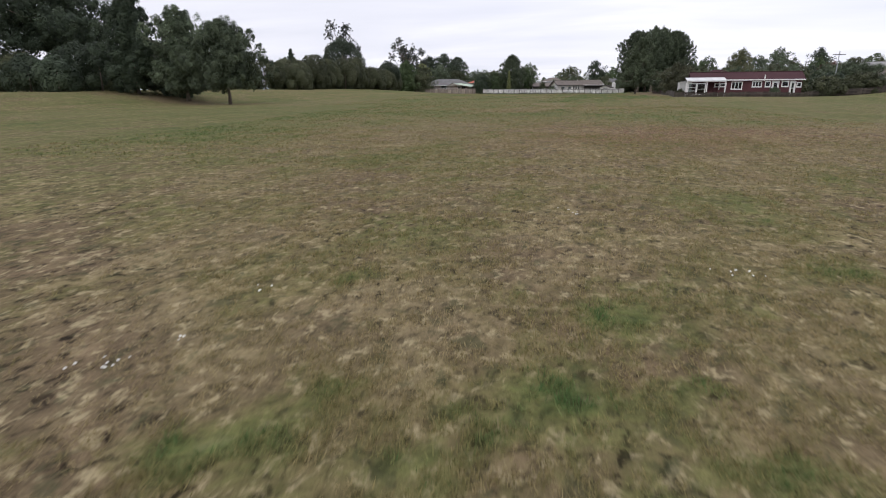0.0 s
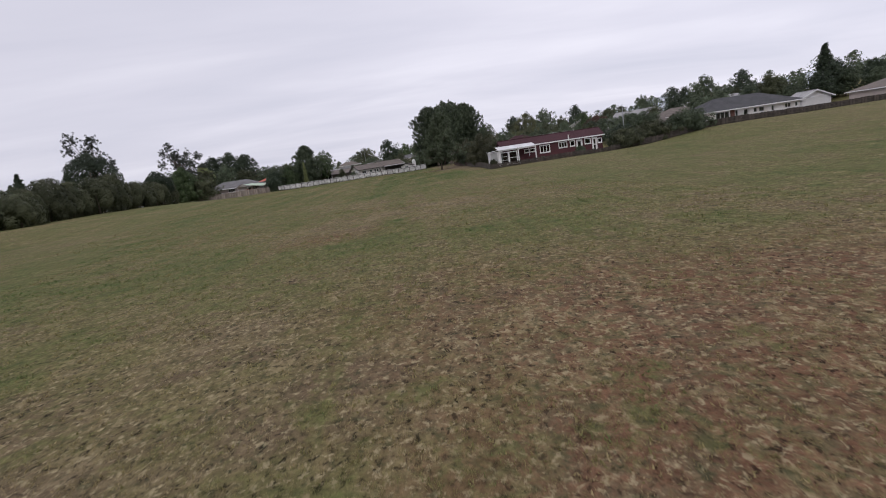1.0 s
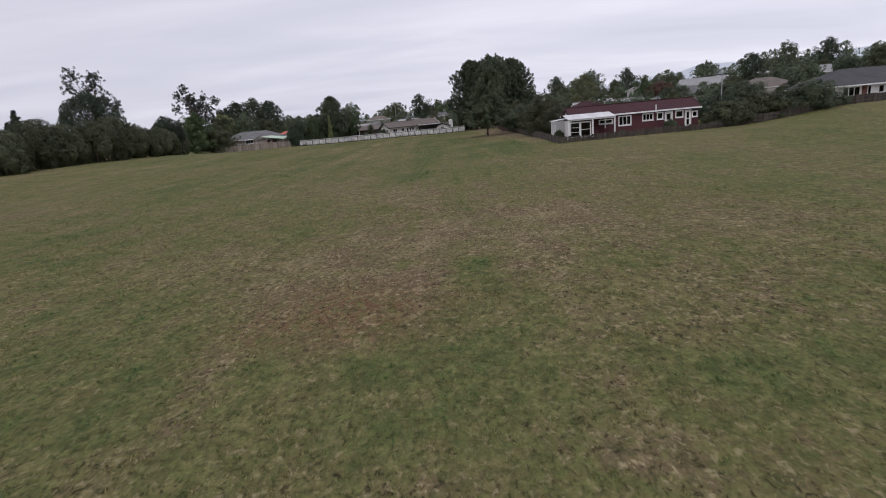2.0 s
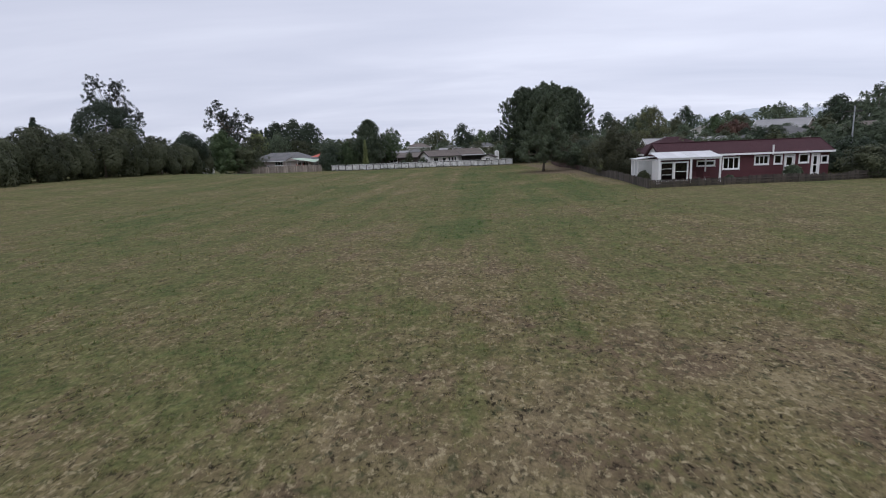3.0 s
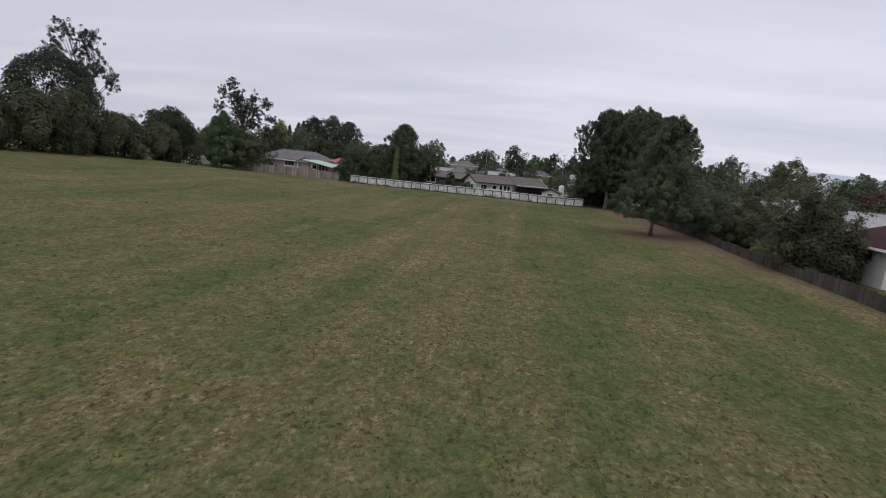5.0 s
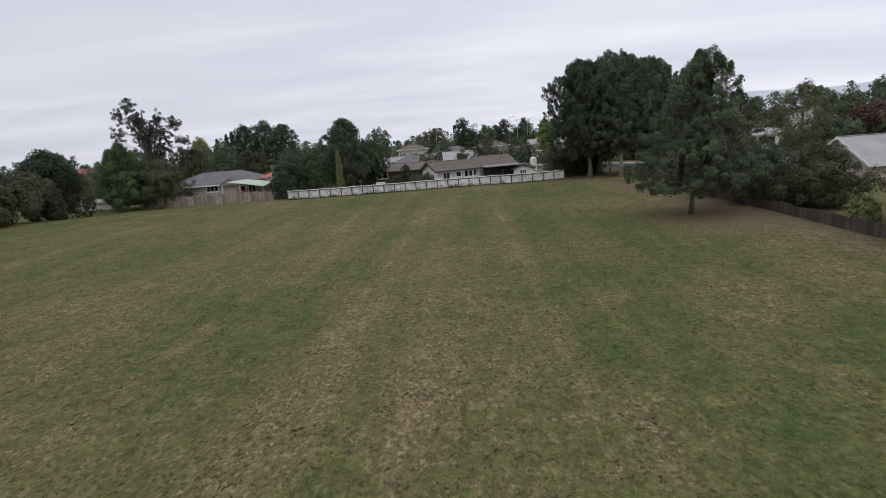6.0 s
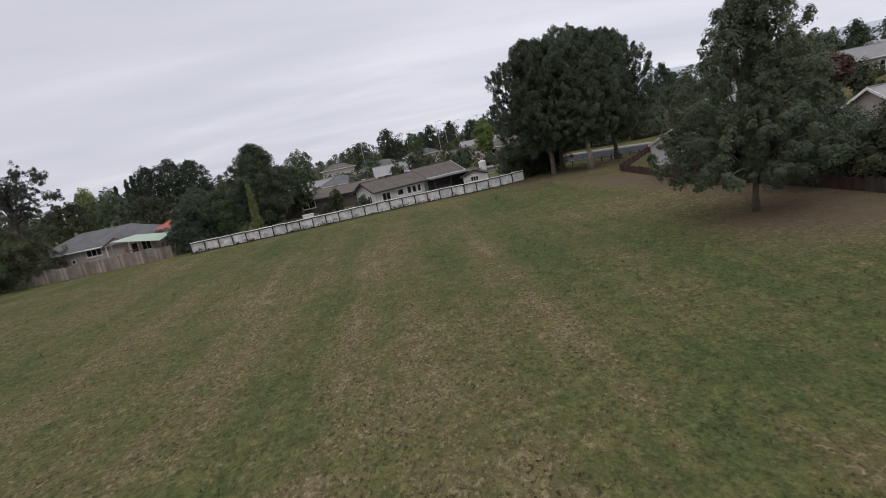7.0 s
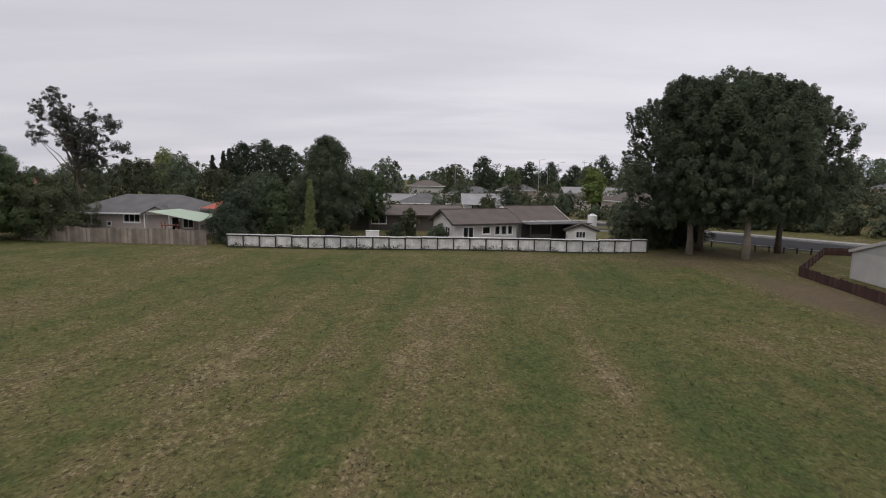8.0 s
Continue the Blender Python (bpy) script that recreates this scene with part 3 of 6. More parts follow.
def rotted(x, y):
    """Red-brown crumbs of rotten thatch in the worn part of the field."""
    edge = 2.4 * (lattice(x / 1.8, y / 2.2, 71) - 0.5)
    r = 1.1 * blot(x + edge, y + edge, 1.2, 23.6, 5.2, 6.4) + 0.7 * blot(x + edge, y, 6.5, 27.5, 4.0, 4.0) + 0.4 * blot(x + edge, y + edge, -2.0, 31.5, 5.0, 4.0) + 0.95 * blot(x + edge, y + 0.6 * edge, -8.0, 45.6, 3.0, 2.4)
    return np.clip(1.2 * r - 0.12, 0, 1.0)


def build_ground():
    far_x, far_y = spaced(-80, 24, 4200), spaced(-6, 182, 4200)
    xs = np.concatenate([far_x[far_x < -80.5], np.arange(-80, -34, 0.8), np.arange(-34, -3, 0.28), np.arange(-3, 12, 0.4), np.arange(12, 24.1, 0.8), far_x[far_x > 24.5]])
    ys = np.concatenate([far_y[far_y < -6.5], np.arange(-6, 0, 0.5), np.arange(0, 30, 0.25), np.arange(30, 182.1, 0.6), far_y[far_y > 182.5]])
    gx, gy = np.meshgrid(xs, ys)
    x, y = gx.ravel(), gy.ravel()
    verts = np.stack([x, y, land(x, y)], 1)
    nx, ny = len(xs), len(ys)
    i = (np.arange(ny - 1)[:, None] * nx + np.arange(nx - 1)[None, :]).ravel()
    quads = np.stack([i, i + 1, i + nx + 1, i + nx], 1)
    near = (x > -90) & (x < 40) & (y > -20) & (y < 200)
    dry = np.where(near, dryness(np.clip(x, -90, 40), np.clip(y, -20, 200)), 0.4)
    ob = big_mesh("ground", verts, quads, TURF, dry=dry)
    ob.data.attributes.new("soil", "FLOAT", "POINT").data.foreach_set("value", soil(x, y).astype(np.float32))
    ob.data.attributes.new("rot", "FLOAT", "POINT").data.foreach_set("value", rotted(x, y).astype(np.float32))
    ob.data.polygons.foreach_set("use_smooth", np.ones(len(quads), bool))
    tagged(ob, "patchy mown grass field, green and dry straw brown", "ground", kind="structure")


build_ground()


def blades_mesh(name, x, y, each, tall, wide, label):
    """Tufts of pointed grass blades at the places given."""
    n = len(x) * each
    bx = np.repeat(x, each) + rng.normal(0, tall * 0.45, n)
    by = np.repeat(y, each) + rng.normal(0, tall * 0.45, n)
    dry = dryness(bx, by)
    turn = rng.uniform(0, 2 * np.pi, n)
    h = tall * rng.uniform(0.5, 1.25, n) * (1.12 - 0.45 * np.clip(dry, 0, 1))
    lean = rng.uniform(0.2, 1.5, n) * (0.7 + 0.6 * dry)
    w = wide * rng.uniform(0.6, 1.3, n)
    z = land(bx, by) - 0.004
    way = rng.uniform(0, 2 * np.pi, n)
    dx, dy = np.cos(turn) * w / 2, np.sin(turn) * w / 2
    up, out = h * np.cos(lean), h * np.sin(lean)
    verts = np.empty((n, 3, 3))
    verts[:, 0] = np.stack([bx - dx, by - dy, z], 1)
    verts[:, 1] = np.stack([bx + dx, by + dy, z], 1)
    verts[:, 2] = np.stack([bx + out * np.cos(way), by + out * np.sin(way), z + up + 0.006], 1)
    ob = big_mesh(name, verts.reshape(-1, 3), np.arange(n * 3).reshape(-1, 3), BLADES, dry=np.repeat(dry, 3))
    return tagged(ob, label, "grass", kind="stuff")


def clumped(x, y, size, share):
    """Keep the places where the sward stands in clumps."""
    v = 0.6 * lattice(x / size, y / size, 41) + 0.4 * lattice(x / size * 2.3, y / size * 2.1, 43)
    keep = v > np.quantile(v, 1 - share)
    return x[keep], y[keep]


def line_x(y):
    return -0.145 * np.asarray(y)


def build_grass():
    n = 75000
    y = 0.6 + 24 * rng.uniform(0, 1, n) ** 1.2
    x = line_x(y) + rng.uniform(-1, 1, n) * (2.5 + 0.75 * y) * rng.uniform(0.4, 1, n)
    blades_mesh("grass", *clumped(x, y, 0.22, 0.6), 5, 0.060, 0.011, "short mown grass blades, green and straw")
    n = 40000
    y = 12 + 50 * rng.uniform(0, 1, n) ** 1.1
    x = line_x(y) + rng.uniform(-1, 1, n) * 18
    blades_mesh("grass", *clumped(x, y, 0.34, 0.5), 4, 0.075, 0.034, "mown grass tufts, patchy green and straw")
    n = 34000
    y = rng.uniform(60, 166, n)
    x = line_x(y) + rng.uniform(-1, 1, n) * 26
    keep = (x < 8) & (soil(x, y) < 0.3)
    blades_mesh("grass", *clumped(x[keep], y[keep], 0.45, 0.45), 4, 0.09, 0.05, "mown grass tufts, mostly green")


build_grass()

# ---- trees ----
OVAL = [(0.0, 0.35), (0.12, 0.75), (0.35, 1.0), (0.6, 0.92), (0.82, 0.62), (0.95, 0.28), (1.0, 0.08)]
CONE = [(0.0, 0.8), (0.1, 1.0), (0.4, 0.72), (0.7, 0.42), (0.9, 0.17), (1.0, 0.03)]
DOME = [(0.0, 0.6), (0.15, 0.9), (0.4, 1.0), (0.65, 0.9), (0.85, 0.62), (0.96, 0.3), (1.0, 0.1)]
EGG = [(0.0, 0.55), (0.1, 0.85), (0.28, 1.0), (0.5, 0.86), (0.72, 0.58), (0.9, 0.28), (1.0, 0.06)]
COLUMN = [(0.0, 0.8), (0.1, 1.0), (0.5, 0.95), (0.75, 0.7), (0.92, 0.35), (1.0, 0.06)]


def radius_at(profile, h):
    return np.interp(h, [p[0] for p in profile], [p[1] for p in profile])


def unit(v):
    return v / np.maximum(np.linalg.norm(v, axis=1), 1e-6)[:, None]


def leaf_faces(centres, outs, size, dice):
    """Pointed leaves at the centres, facing roughly outwards."""
    n = len(centres)
    face = unit(unit(outs) + dice.normal(0, 0.26, (n, 3)) + np.array([0, 0, 0.2]))
    side = unit(np.cross(face, dice.normal(0, 1, (n, 3))))
    over = np.cross(face, side)
    s = (size * dice.uniform(0.6, 1.4, n))[:, None]
    verts = np.empty((n, 3, 3))
    verts[:, 0] = centres - over * s * 0.45 - side * s * 0.42
    verts[:, 1] = centres - over * s * 0.45 + side * s * 0.42
    verts[:, 2] = centres + over * s * 0.75
    return verts.reshape(-1, 3), np.arange(n * 3).reshape(-1, 3)


def crown_mesh(name, base, top, radius, profile, clumps, each, clump_size, leaf, material, parent, seed, lumpy=0.28, core=0.72, plume=0.7, squash=1.0, lean=(0, 0), flat=1.0, low=0.9, cap=0.55, lobes=()):
    """A crown of leafy tufts that point up and outwards, with dark gaps between them, round a loose inner mass. lobes: (x, y, z, radius, half height) where the crown falls into separate heads."""
    dice = np.random.default_rng(seed)
    span = top - base
    middle = np.array([0, 0, base + 0.35 * span])
    if lobes:
        lob = np.array(lobes, float)
        share = lob[:, 3] ** 1.3
        pick = dice.choice(len(lob), clumps, p=share / share.sum())
        way = unit(dice.normal(0, 1, (clumps, 3)) + np.array([0, 0, 0.25]))
        c = lob[pick, :3] + way * (1.32 * dice.uniform(0, 1, clumps) ** 0.55)[:, None] * lob[pick][:, [3, 3, 4]]
        c += dice.normal(0, 0.16, c.shape) * lob[pick][:, [3, 3, 4]]
        outward = way
    else:
        h = dice.uniform(0, 1, clumps) ** low
        a = dice.uniform(0, 2 * np.pi, clumps)
        bulge = 1 + lumpy * (np.sin(a * 3 + seed) * np.sin(h * 9 + seed * 2) + 0.6 * np.sin(a * 5 + h * 14))
        depth = 1 - 0.42 * dice.uniform(0, 1, clumps) ** 1.6
        r = radius * radius_at(profile, h) * bulge * depth
        c = np.stack([r * np.cos(a) + lean[0] * h, r * np.sin(a) * squash + lean[1] * h, base + span * h], 1)
        outward = unit(c - middle - np.stack([lean[0] * h, lean[1] * h, 0 * h], 1))
    c += dice.normal(0, clump_size * 0.25, c.shape)
    axis = unit(outward * 0.6 + np.array([0, 0, 0.7]) + dice.normal(0, 0.22, c.shape))
    size = clump_size * dice.uniform(0.55, 1.4, clumps)
    idx = np.repeat(np.arange(clumps), each)
    way = unit(unit(dice.normal(0, 1, (len(idx), 3))) + cap * axis[idx])
    along = dice.uniform(-0.35, 1.0, len(idx))
    girth = size[idx] * dice.uniform(0.25, 1.0, len(idx)) ** 0.5 * (1 - 0.55 * along.clip(0, 1) * min(plume, 1.0))
    way[:, 2] *= flat
    pos = c[idx] + way * girth[:, None] + axis[idx] * (plume * size[idx] * along)[:, None]
    verts, faces = leaf_faces(pos, way + 0.5 * axis[idx], leaf, dice)
    tuft = 0.75 * dice.uniform(0, 1, clumps)[idx] + 0.25 * dice.uniform(0, 1, len(idx))
    if core and not lobes:
        # twigs and leaves inside the crown
        k = max(300, clumps * each // 7)
        hh, aa = dice.uniform(0.04, 0.93, k), dice.uniform(0, 2 * np.pi, k)
        rr = radius * core * radius_at(profile, hh) * (1 + lumpy * np.sin(aa * 3 + seed) * np.sin(hh * 9 + seed * 2)) * dice.uniform(0.6, 1, k)
        pos2 = np.stack([rr * np.cos(aa) + lean[0] * hh, rr * np.sin(aa) * squash + lean[1] * hh, base + span * hh], 1)
        out2 = np.stack([np.cos(aa), np.sin(aa), hh - 0.5], 1)
        v2, q2 = leaf_faces(pos2, out2 * 2, leaf * 2.2, dice)
        faces = np.concatenate([faces, q2 + len(verts)])
        verts = np.concatenate([verts, v2])
        tuft = np.concatenate([tuft, dice.uniform(0, 0.8, k)])
    return big_mesh(name, verts, faces, material, parent, tuft=np.repeat(tuft, 3)), c


def billows(name, base, top, radius, heads, each, size, leaf, material, parent, seed):
    """A close-leaved crown of smooth rounded heads heaped on one another, as an old clipped hedge grows."""
    dice = np.random.default_rng(seed)
    h = np.linspace(0.04, 1.0, heads) ** 0.8
    a = np.arange(heads) * 2.4 + dice.uniform(-0.5, 0.5, heads)
    girth = size * dice.uniform(0.8, 1.25, heads)
    r = (radius - 0.7 * girth) * radius_at(DOME, h) * dice.uniform(0.8, 1.0, heads)
    c = np.stack([r * np.cos(a), r * np.sin(a), base + 0.3 * size + (top - base - 1.25 * size) * h], 1)
    outward = unit(c - np.array([0, 0, base + 0.3 * (top - base)]))
    idx = np.repeat(np.arange(heads), each)
    way = unit(unit(dice.normal(0, 1, (len(idx), 3))) + 0.75 * outward[idx])
    swell = 1 + 0.09 * np.sin(7 * way[:, 0] + idx) * np.sin(6 * way[:, 2] + 2 * idx) + 0.05 * np.sin(15 * way[:, 1] + idx)
    reach = girth[idx] * swell * np.where(dice.uniform(0, 1, len(idx)) < 0.93, dice.uniform(0.90, 1.0, len(idx)), dice.uniform(1.0, 1.12, len(idx)))
    verts, faces = leaf_faces(c[idx] + way * reach[:, None], 2.2 * way, leaf, dice)
    tuft = 0.6 * dice.uniform(0, 1, heads)[idx] + 0.4 * dice.uniform(0, 1, len(idx))
    return big_mesh(name, verts, faces, material, parent, tuft=np.repeat(tuft, 3))


def plant(x, y, name, label, category="tree", group="", turn=0.0, sink=0.05):
    root = new(name)
    root.matrix_world = pose(x, y, ground_at(x, y) - sink, 0, 0, turn)
    return tagged(root, label, category, group)


def tree(x, y, name, label, top, radius, base, profile, clumps, each, clump_size, leaf, material, seed, trunk=0.25, bark=None, limbs=7, lean=(0, 0), group="", fork=0.45, **more):
    root = plant(x, y, name, label, group=group)
    dice = random.Random(seed)
    crown, c = crown_mesh("crown", base, top, radius, profile, clumps, each, clump_size, leaf, material, root, seed, lean=lean, **more)
    mid = base + (top - base) * fork
    spine = [(0, 0, 0), (0.03, 0.02, base * 0.5), (lean[0] * 0.1, lean[1] * 0.1, base), (lean[0] * 0.4, lean[1] * 0.4, mid), (lean[0] * 0.8, lean[1] * 0.8, base + (top - base) * 0.85)]
    pieces = [tube(spine, [trunk * 1.35, trunk, trunk * 0.85, trunk * 0.5, trunk * 0.12], 10)]
    for k in range(limbs):
        e = c[int(dice.random() * len(c))]
        z0 = base * 0.85 + dice.random() * max(0.3, min(float(e[2]), mid) - base * 0.85)
        s = Vector((lean[0] * 0.2, lean[1] * 0.2, z0))
        e = Vector(e)
        m = s.lerp(e, 0.5) + Vector((0, 0, 0.1 * radius))
        pieces.append(tube([s, m, e], [trunk * 0.42, trunk * 0.25, trunk * 0.06], 6))
    v, f = joined(pieces)
    mesh_object("trunk", v, f, bark or BARK, root, smooth=True)
    return root


def place_copy(proto, x, y, turn, scale, tall=1.0):
    m = pose(x, y, ground_at(x, y) - 0.05, 0, 0, turn) @ Matrix.Diagonal((scale, scale, scale * tall, 1))
    return copy_thing(proto, m)


# the lone tree by the gardens, then the tall trees by the road
TAPER = [(0.0, 0.55), (0.07, 1.0), (0.22, 0.97), (0.42, 0.78), (0.62, 0.60), (0.80, 0.50), (0.92, 0.34), (1.0, 0.14)]
tree(3.5, 131.0, "shade_tree", "tall dark green tree with low spreading boughs on bare ground", 11.4, 4.0, 1.75, TAPER, 560, 135, 0.40, 0.115, LEAF_DEEP, 11, trunk=0.17, limbs=48, lumpy=0.30, core=0.25, lean=(1.0, 0), flat=0.85, plume=0.9, low=1.2)
BROAD = [(0.0, 0.5), (0.12, 0.82), (0.35, 1.0), (0.60, 0.98), (0.78, 0.84), (0.90, 0.62), (0.97, 0.38), (1.0, 0.2)]
ROADSIDE = "tall trees by the road"
tree(5.2, 171.8, "roadside_tree", "tall dense dark green tree with a pale trunk by the road", 16.2, 6.2, 3.0, DOME, 800, 128, 0.46, 0.15, LEAF_DARK, 21, trunk=0.28, bark=PALE_BARK, group=ROADSIDE, plume=1.1, lumpy=0.13, lean=(-0.8, 0), core=0.6)
tree(8.6, 167.8, "roadside_tree", "tall dense dark green tree with a pale trunk by the road", 15.4, 5.0, 3.6, BROAD, 680, 128, 0.46, 0.15, LEAF_DARK, 22, trunk=0.29, bark=PALE_BARK, group=ROADSIDE, plume=1.1, lumpy=0.13, core=0.6)
tree(14.3, 173.4, "roadside_tree", "tall dense dark green tree with a dark trunk by the road", 16.0, 5.5, 3.2, DOME, 760, 128, 0.46, 0.15, LEAF_DARK, 23, trunk=0.27, group=ROADSIDE, plume=1.1, lumpy=0.13, core=0.6)
tree(7.2, 174.4, "roadside_tree", "tall dense dark green tree forking low beside the road", 17.4, 5.6, 3.4, BROAD, 680, 135, 0.46, 0.15, LEAF_DARK, 24, trunk=0.28, group=ROADSIDE, plume=1.1, lumpy=0.13, core=0.6, lean=(2.6, 0))

# trees standing on the bank
tree(-48.6, 61.5, "bank_tree", "dark broadleaf tree with a bent bare trunk on the grass bank", 9.8, 4.4, 2.0, DOME, 260, 130, 0.6, 0.17, LEAF_DARK, 31, trunk=0.20, group="trees on the bank", lumpy=0.5, plume=0.9)
tree(-57.5, 64.0, "bank_tree", "green broadleaf tree with a short trunk on the grass bank", 11.6, 4.2, 1.2, DOME, 270, 130, 0.6, 0.17, LEAF_DARK, 32, trunk=0.26, group="trees on the bank", lumpy=0.5, plume=0.9)
tree(-65.0, 63.0, "bank_conifer", "dark feathery conifer with a ragged top on the bank", 13.2, 3.9, 0.3, EGG, 300, 130, 0.6, 0.17, LEAF_BLACK, 33, trunk=0.28, group="trees on the bank", lumpy=0.4)
tree(-93.0, 74.0, "pine_tree", "large round-headed dark pine behind the bank hedge", 17.6, 11.0, 6.6, DOME, 420, 120, 1.0, 0.25, LEAF_BLACK, 34, trunk=0.5, lumpy=0.35)

for k, (x, y, top, r) in enumerate([(-70.5, 62.0, 6.4, 3.6), (-76.5, 64.0, 6.8, 3.8), (-82.0, 66.5, 6.6, 3.6), (-61.5, 67.0, 5.2, 3.0), (-73.0, 57.5, 4.6, 3.0), (-79.0, 58.0, 5.0, 3.2)]):
    root = plant(x, y, "bank_shrub", "dense blackish shrub filling the shade under the bank trees", group="shrubs under the bank trees")
    billows("crown", 0.0, top, r, 18, 330, 1.2, 0.24, LEAF_BLACK, root, 170 + k)
    v, f = tube([(0, 0, -0.2), (0.1, 0, 1.0), (0, 0.1, top * 0.6)], [0.14, 0.11, 0.05], 7)
    mesh_object("trunk", v, f, BARK, root, smooth=True)

# the old hedge along the bank, bush by bush
hedge_protos = []
for k in range(3):
    b = plant(-70.0 - 3 * k, 100.0 + 5 * k, "hedge_bush", "rounded olive-green hedge bush, dense to the ground", "hedge", "hedge along the bank")
    billows("crown", 0.0, 5.7, 3.9, 22, 470, 1.35, 0.21, LEAF_HEDGE, b, 50 + k)
    v, f = tube([(0, 0, 0), (0.1, 0, 1.5), (0, 0.1, 3.5)], [0.16, 0.13, 0.06], 7)
    mesh_object("trunk", v, f, BARK, b, smooth=True)
    hedge_protos.append(b)
HEDGE = [(-100, 48), (-92, 60), (-84, 76), (-77, 96), (-73, 118), (-68, 138), (-65, 152), (-70, 166)]
dice = random.Random(5)
spot = 0
for (x0, y0), (x1, y1) in zip(HEDGE, HEDGE[1:]):
    steps = max(2, int(math.hypot(x1 - x0, y1 - y0) / 5.0))
    for s in range(steps):
        u = s / steps
        x, y = x0 + (x1 - x0) * u + dice.uniform(-0.8, 0.8), y0 + (y1 - y0) * u + dice.uniform(-0.6, 0.6)
        place_copy(hedge_protos[spot % 3], x, y, dice.uniform(0, 360), dice.uniform(0.95, 1.25), dice.uniform(0.9, 1.2) * (0.86 if y < 100 else 1.0 if y < 122 else 1.15))
        spot += 1
for k, (x, y, z) in enumerate([(-70.0, 112.0, 1.0), (-71.0, 126.0, 0.95), (-66.0, 145.0, 1.05)]):
    hedge_protos[k].matrix_world = pose(x, y, ground_at(x, y) - 0.05, 0, 0, 40 * k)

# trees over and behind the hedge
for x, y, top, r, heads, seed in [(-73.6, 142.0, 13.2, 6.3, 50, 41), (-66.5, 157.0, 8.8, 3.7, 24, 38)]:
    root = plant(x, y, "macrocarpa_tree", "dark round-headed conifer rising behind the hedge")
    billows("crown", 1.2, top, r, heads, 480, 1.5, 0.22, LEAF_BLACK, root, seed)
    v, f = tube([(0, 0, -0.2), (0.1, 0, 2.5), (0, 0.1, top * 0.7)], [0.4, 0.32, 0.1], 9)
    mesh_object("trunk", v, f, BARK, root, smooth=True)
TALL_HEADS = [(-4.0, 0.5, 18.4, 1.4, 1.5), (0.8, -0.4, 17.3, 1.4, 1.4), (-4.4, -0.6, 15.9, 1.2, 1.4), (-0.6, 0.8, 15.0, 1.6, 1.4), (2.4, 0.0, 13.2, 1.2, 1.2), (-3.4, 1.0, 13.0, 1.4, 1.4), (4.2, 0.6, 11.4, 1.0, 1.3), (0.5, -1.0, 11.6, 1.6, 1.4), (-1.4, 0.4, 8.8, 2.0, 1.4)]
tree(-78.5, 153.0, "gum_tree", "tall thin gum tree with sparse grey-green foliage", 20.0, 3.9, 6.5, OVAL, 520, 50, 0.36, 0.15, LEAF_GUM, 42, trunk=0.22, bark=BARK, limbs=40, plume=0.4, lobes=TALL_HEADS, lean=(-1.2, 0))
SPREAD_HEADS = [(-3.2, 0.4, 17.9, 1.1, 1.4), (-4.6, -0.8, 16.0, 1.0, 1.2), (-2.7, 0.8, 14.6, 1.5, 1.5), (-6.0, 0.2, 12.8, 1.1, 1.3), (-0.8, -1.0, 15.3, 1.3, 1.3), (1.9, 0.9, 15.2, 1.1, 1.1), (0.8, -0.4, 13.0, 1.8, 1.5), (5.4, 0.2, 14.0, 1.1, 1.2),
                (3.5, -0.8, 11.7, 1.6, 1.3), (6.4, 0.6, 10.6, 1.1, 1.0), (-1.6, 1.2, 11.6, 1.8, 1.4), (2.0, 0.2, 9.2, 2.2, 1.4)]
tree(-74.8, 195.0, "gum_tree", "tall thin gum tree with sparse grey-green foliage", 19.4, 6.0, 5.0, EGG, 680, 50, 0.40, 0.16, LEAF_GUM, 43, trunk=0.26, bark=BARK, limbs=46, plume=0.4, lobes=SPREAD_HEADS, lean=(-0.6, 0))
tree(-98.0, 155.0, "spruce_tree", "pointed dark spruce behind the hedge", 12.8, 3.5, 0.5, CONE, 330, 46, 0.3, 0.2, LEAF_BLACK, 44, trunk=0.25, lumpy=0.12, plume=0.3, low=1.5)
tree(-101.5, 157.0, "spruce_tree", "short pointed dark spruce beside a taller one", 10.6, 3.1, 0.5, CONE, 280, 46, 0.3, 0.2, LEAF_BLACK, 40, trunk=0.22, lumpy=0.12, plume=0.3, low=1.5)
tree(-66.0, 171.5, "green_tree", "bright mid-green cone-shaped tree by the paling fence", 9.7, 4.6, 0.4, EGG, 260, 150, 0.7, 0.14, LEAF_MID, 45, flat=0.8, trunk=0.28, bark=PALE_BARK, lumpy=0.3)
tree(-61.4, 173.2, "dark_shrub", "broad dark shrub leaning over the paling fence", 6.4, 3.8, 0.4, DOME, 180, 130, 0.7, 0.14, LEAF_HEDGE, 46, trunk=0.18, lumpy=0.3)
tree(-33.8, 183.0, "broadleaf_tree", "large dark egg-shaped tree behind the white fence", 11.6, 4.7, 0.8, OVAL, 360, 130, 0.6, 0.14, LEAF_DARK, 47, trunk=0.35, lumpy=0.14, plume=0.4)
tree(-30.0, 190.0, "broadleaf_tree", "pale green open tree behind a dark one", 7.6, 2.6, 1.6, OVAL, 130, 70, 0.5, 0.18, LEAF_MID, 48, trunk=0.2, lumpy=0.3, core=0.4)
cyp = plant(-32.7, 172.9, "golden_cypress", "narrow golden-green column cypress behind the white fence")
crown_mesh("crown", 0.1, 6.8, 0.62, CONE, 240, 60, 0.24, 0.09, LEAF_GOLD, cyp, 49, lumpy=0.08, core=0.85, plume=1.0)
v, f = tube([(0, 0, 0), (0, 0, 0.8), (0, 0, 5.0)], [0.12, 0.10, 0.03], 7)
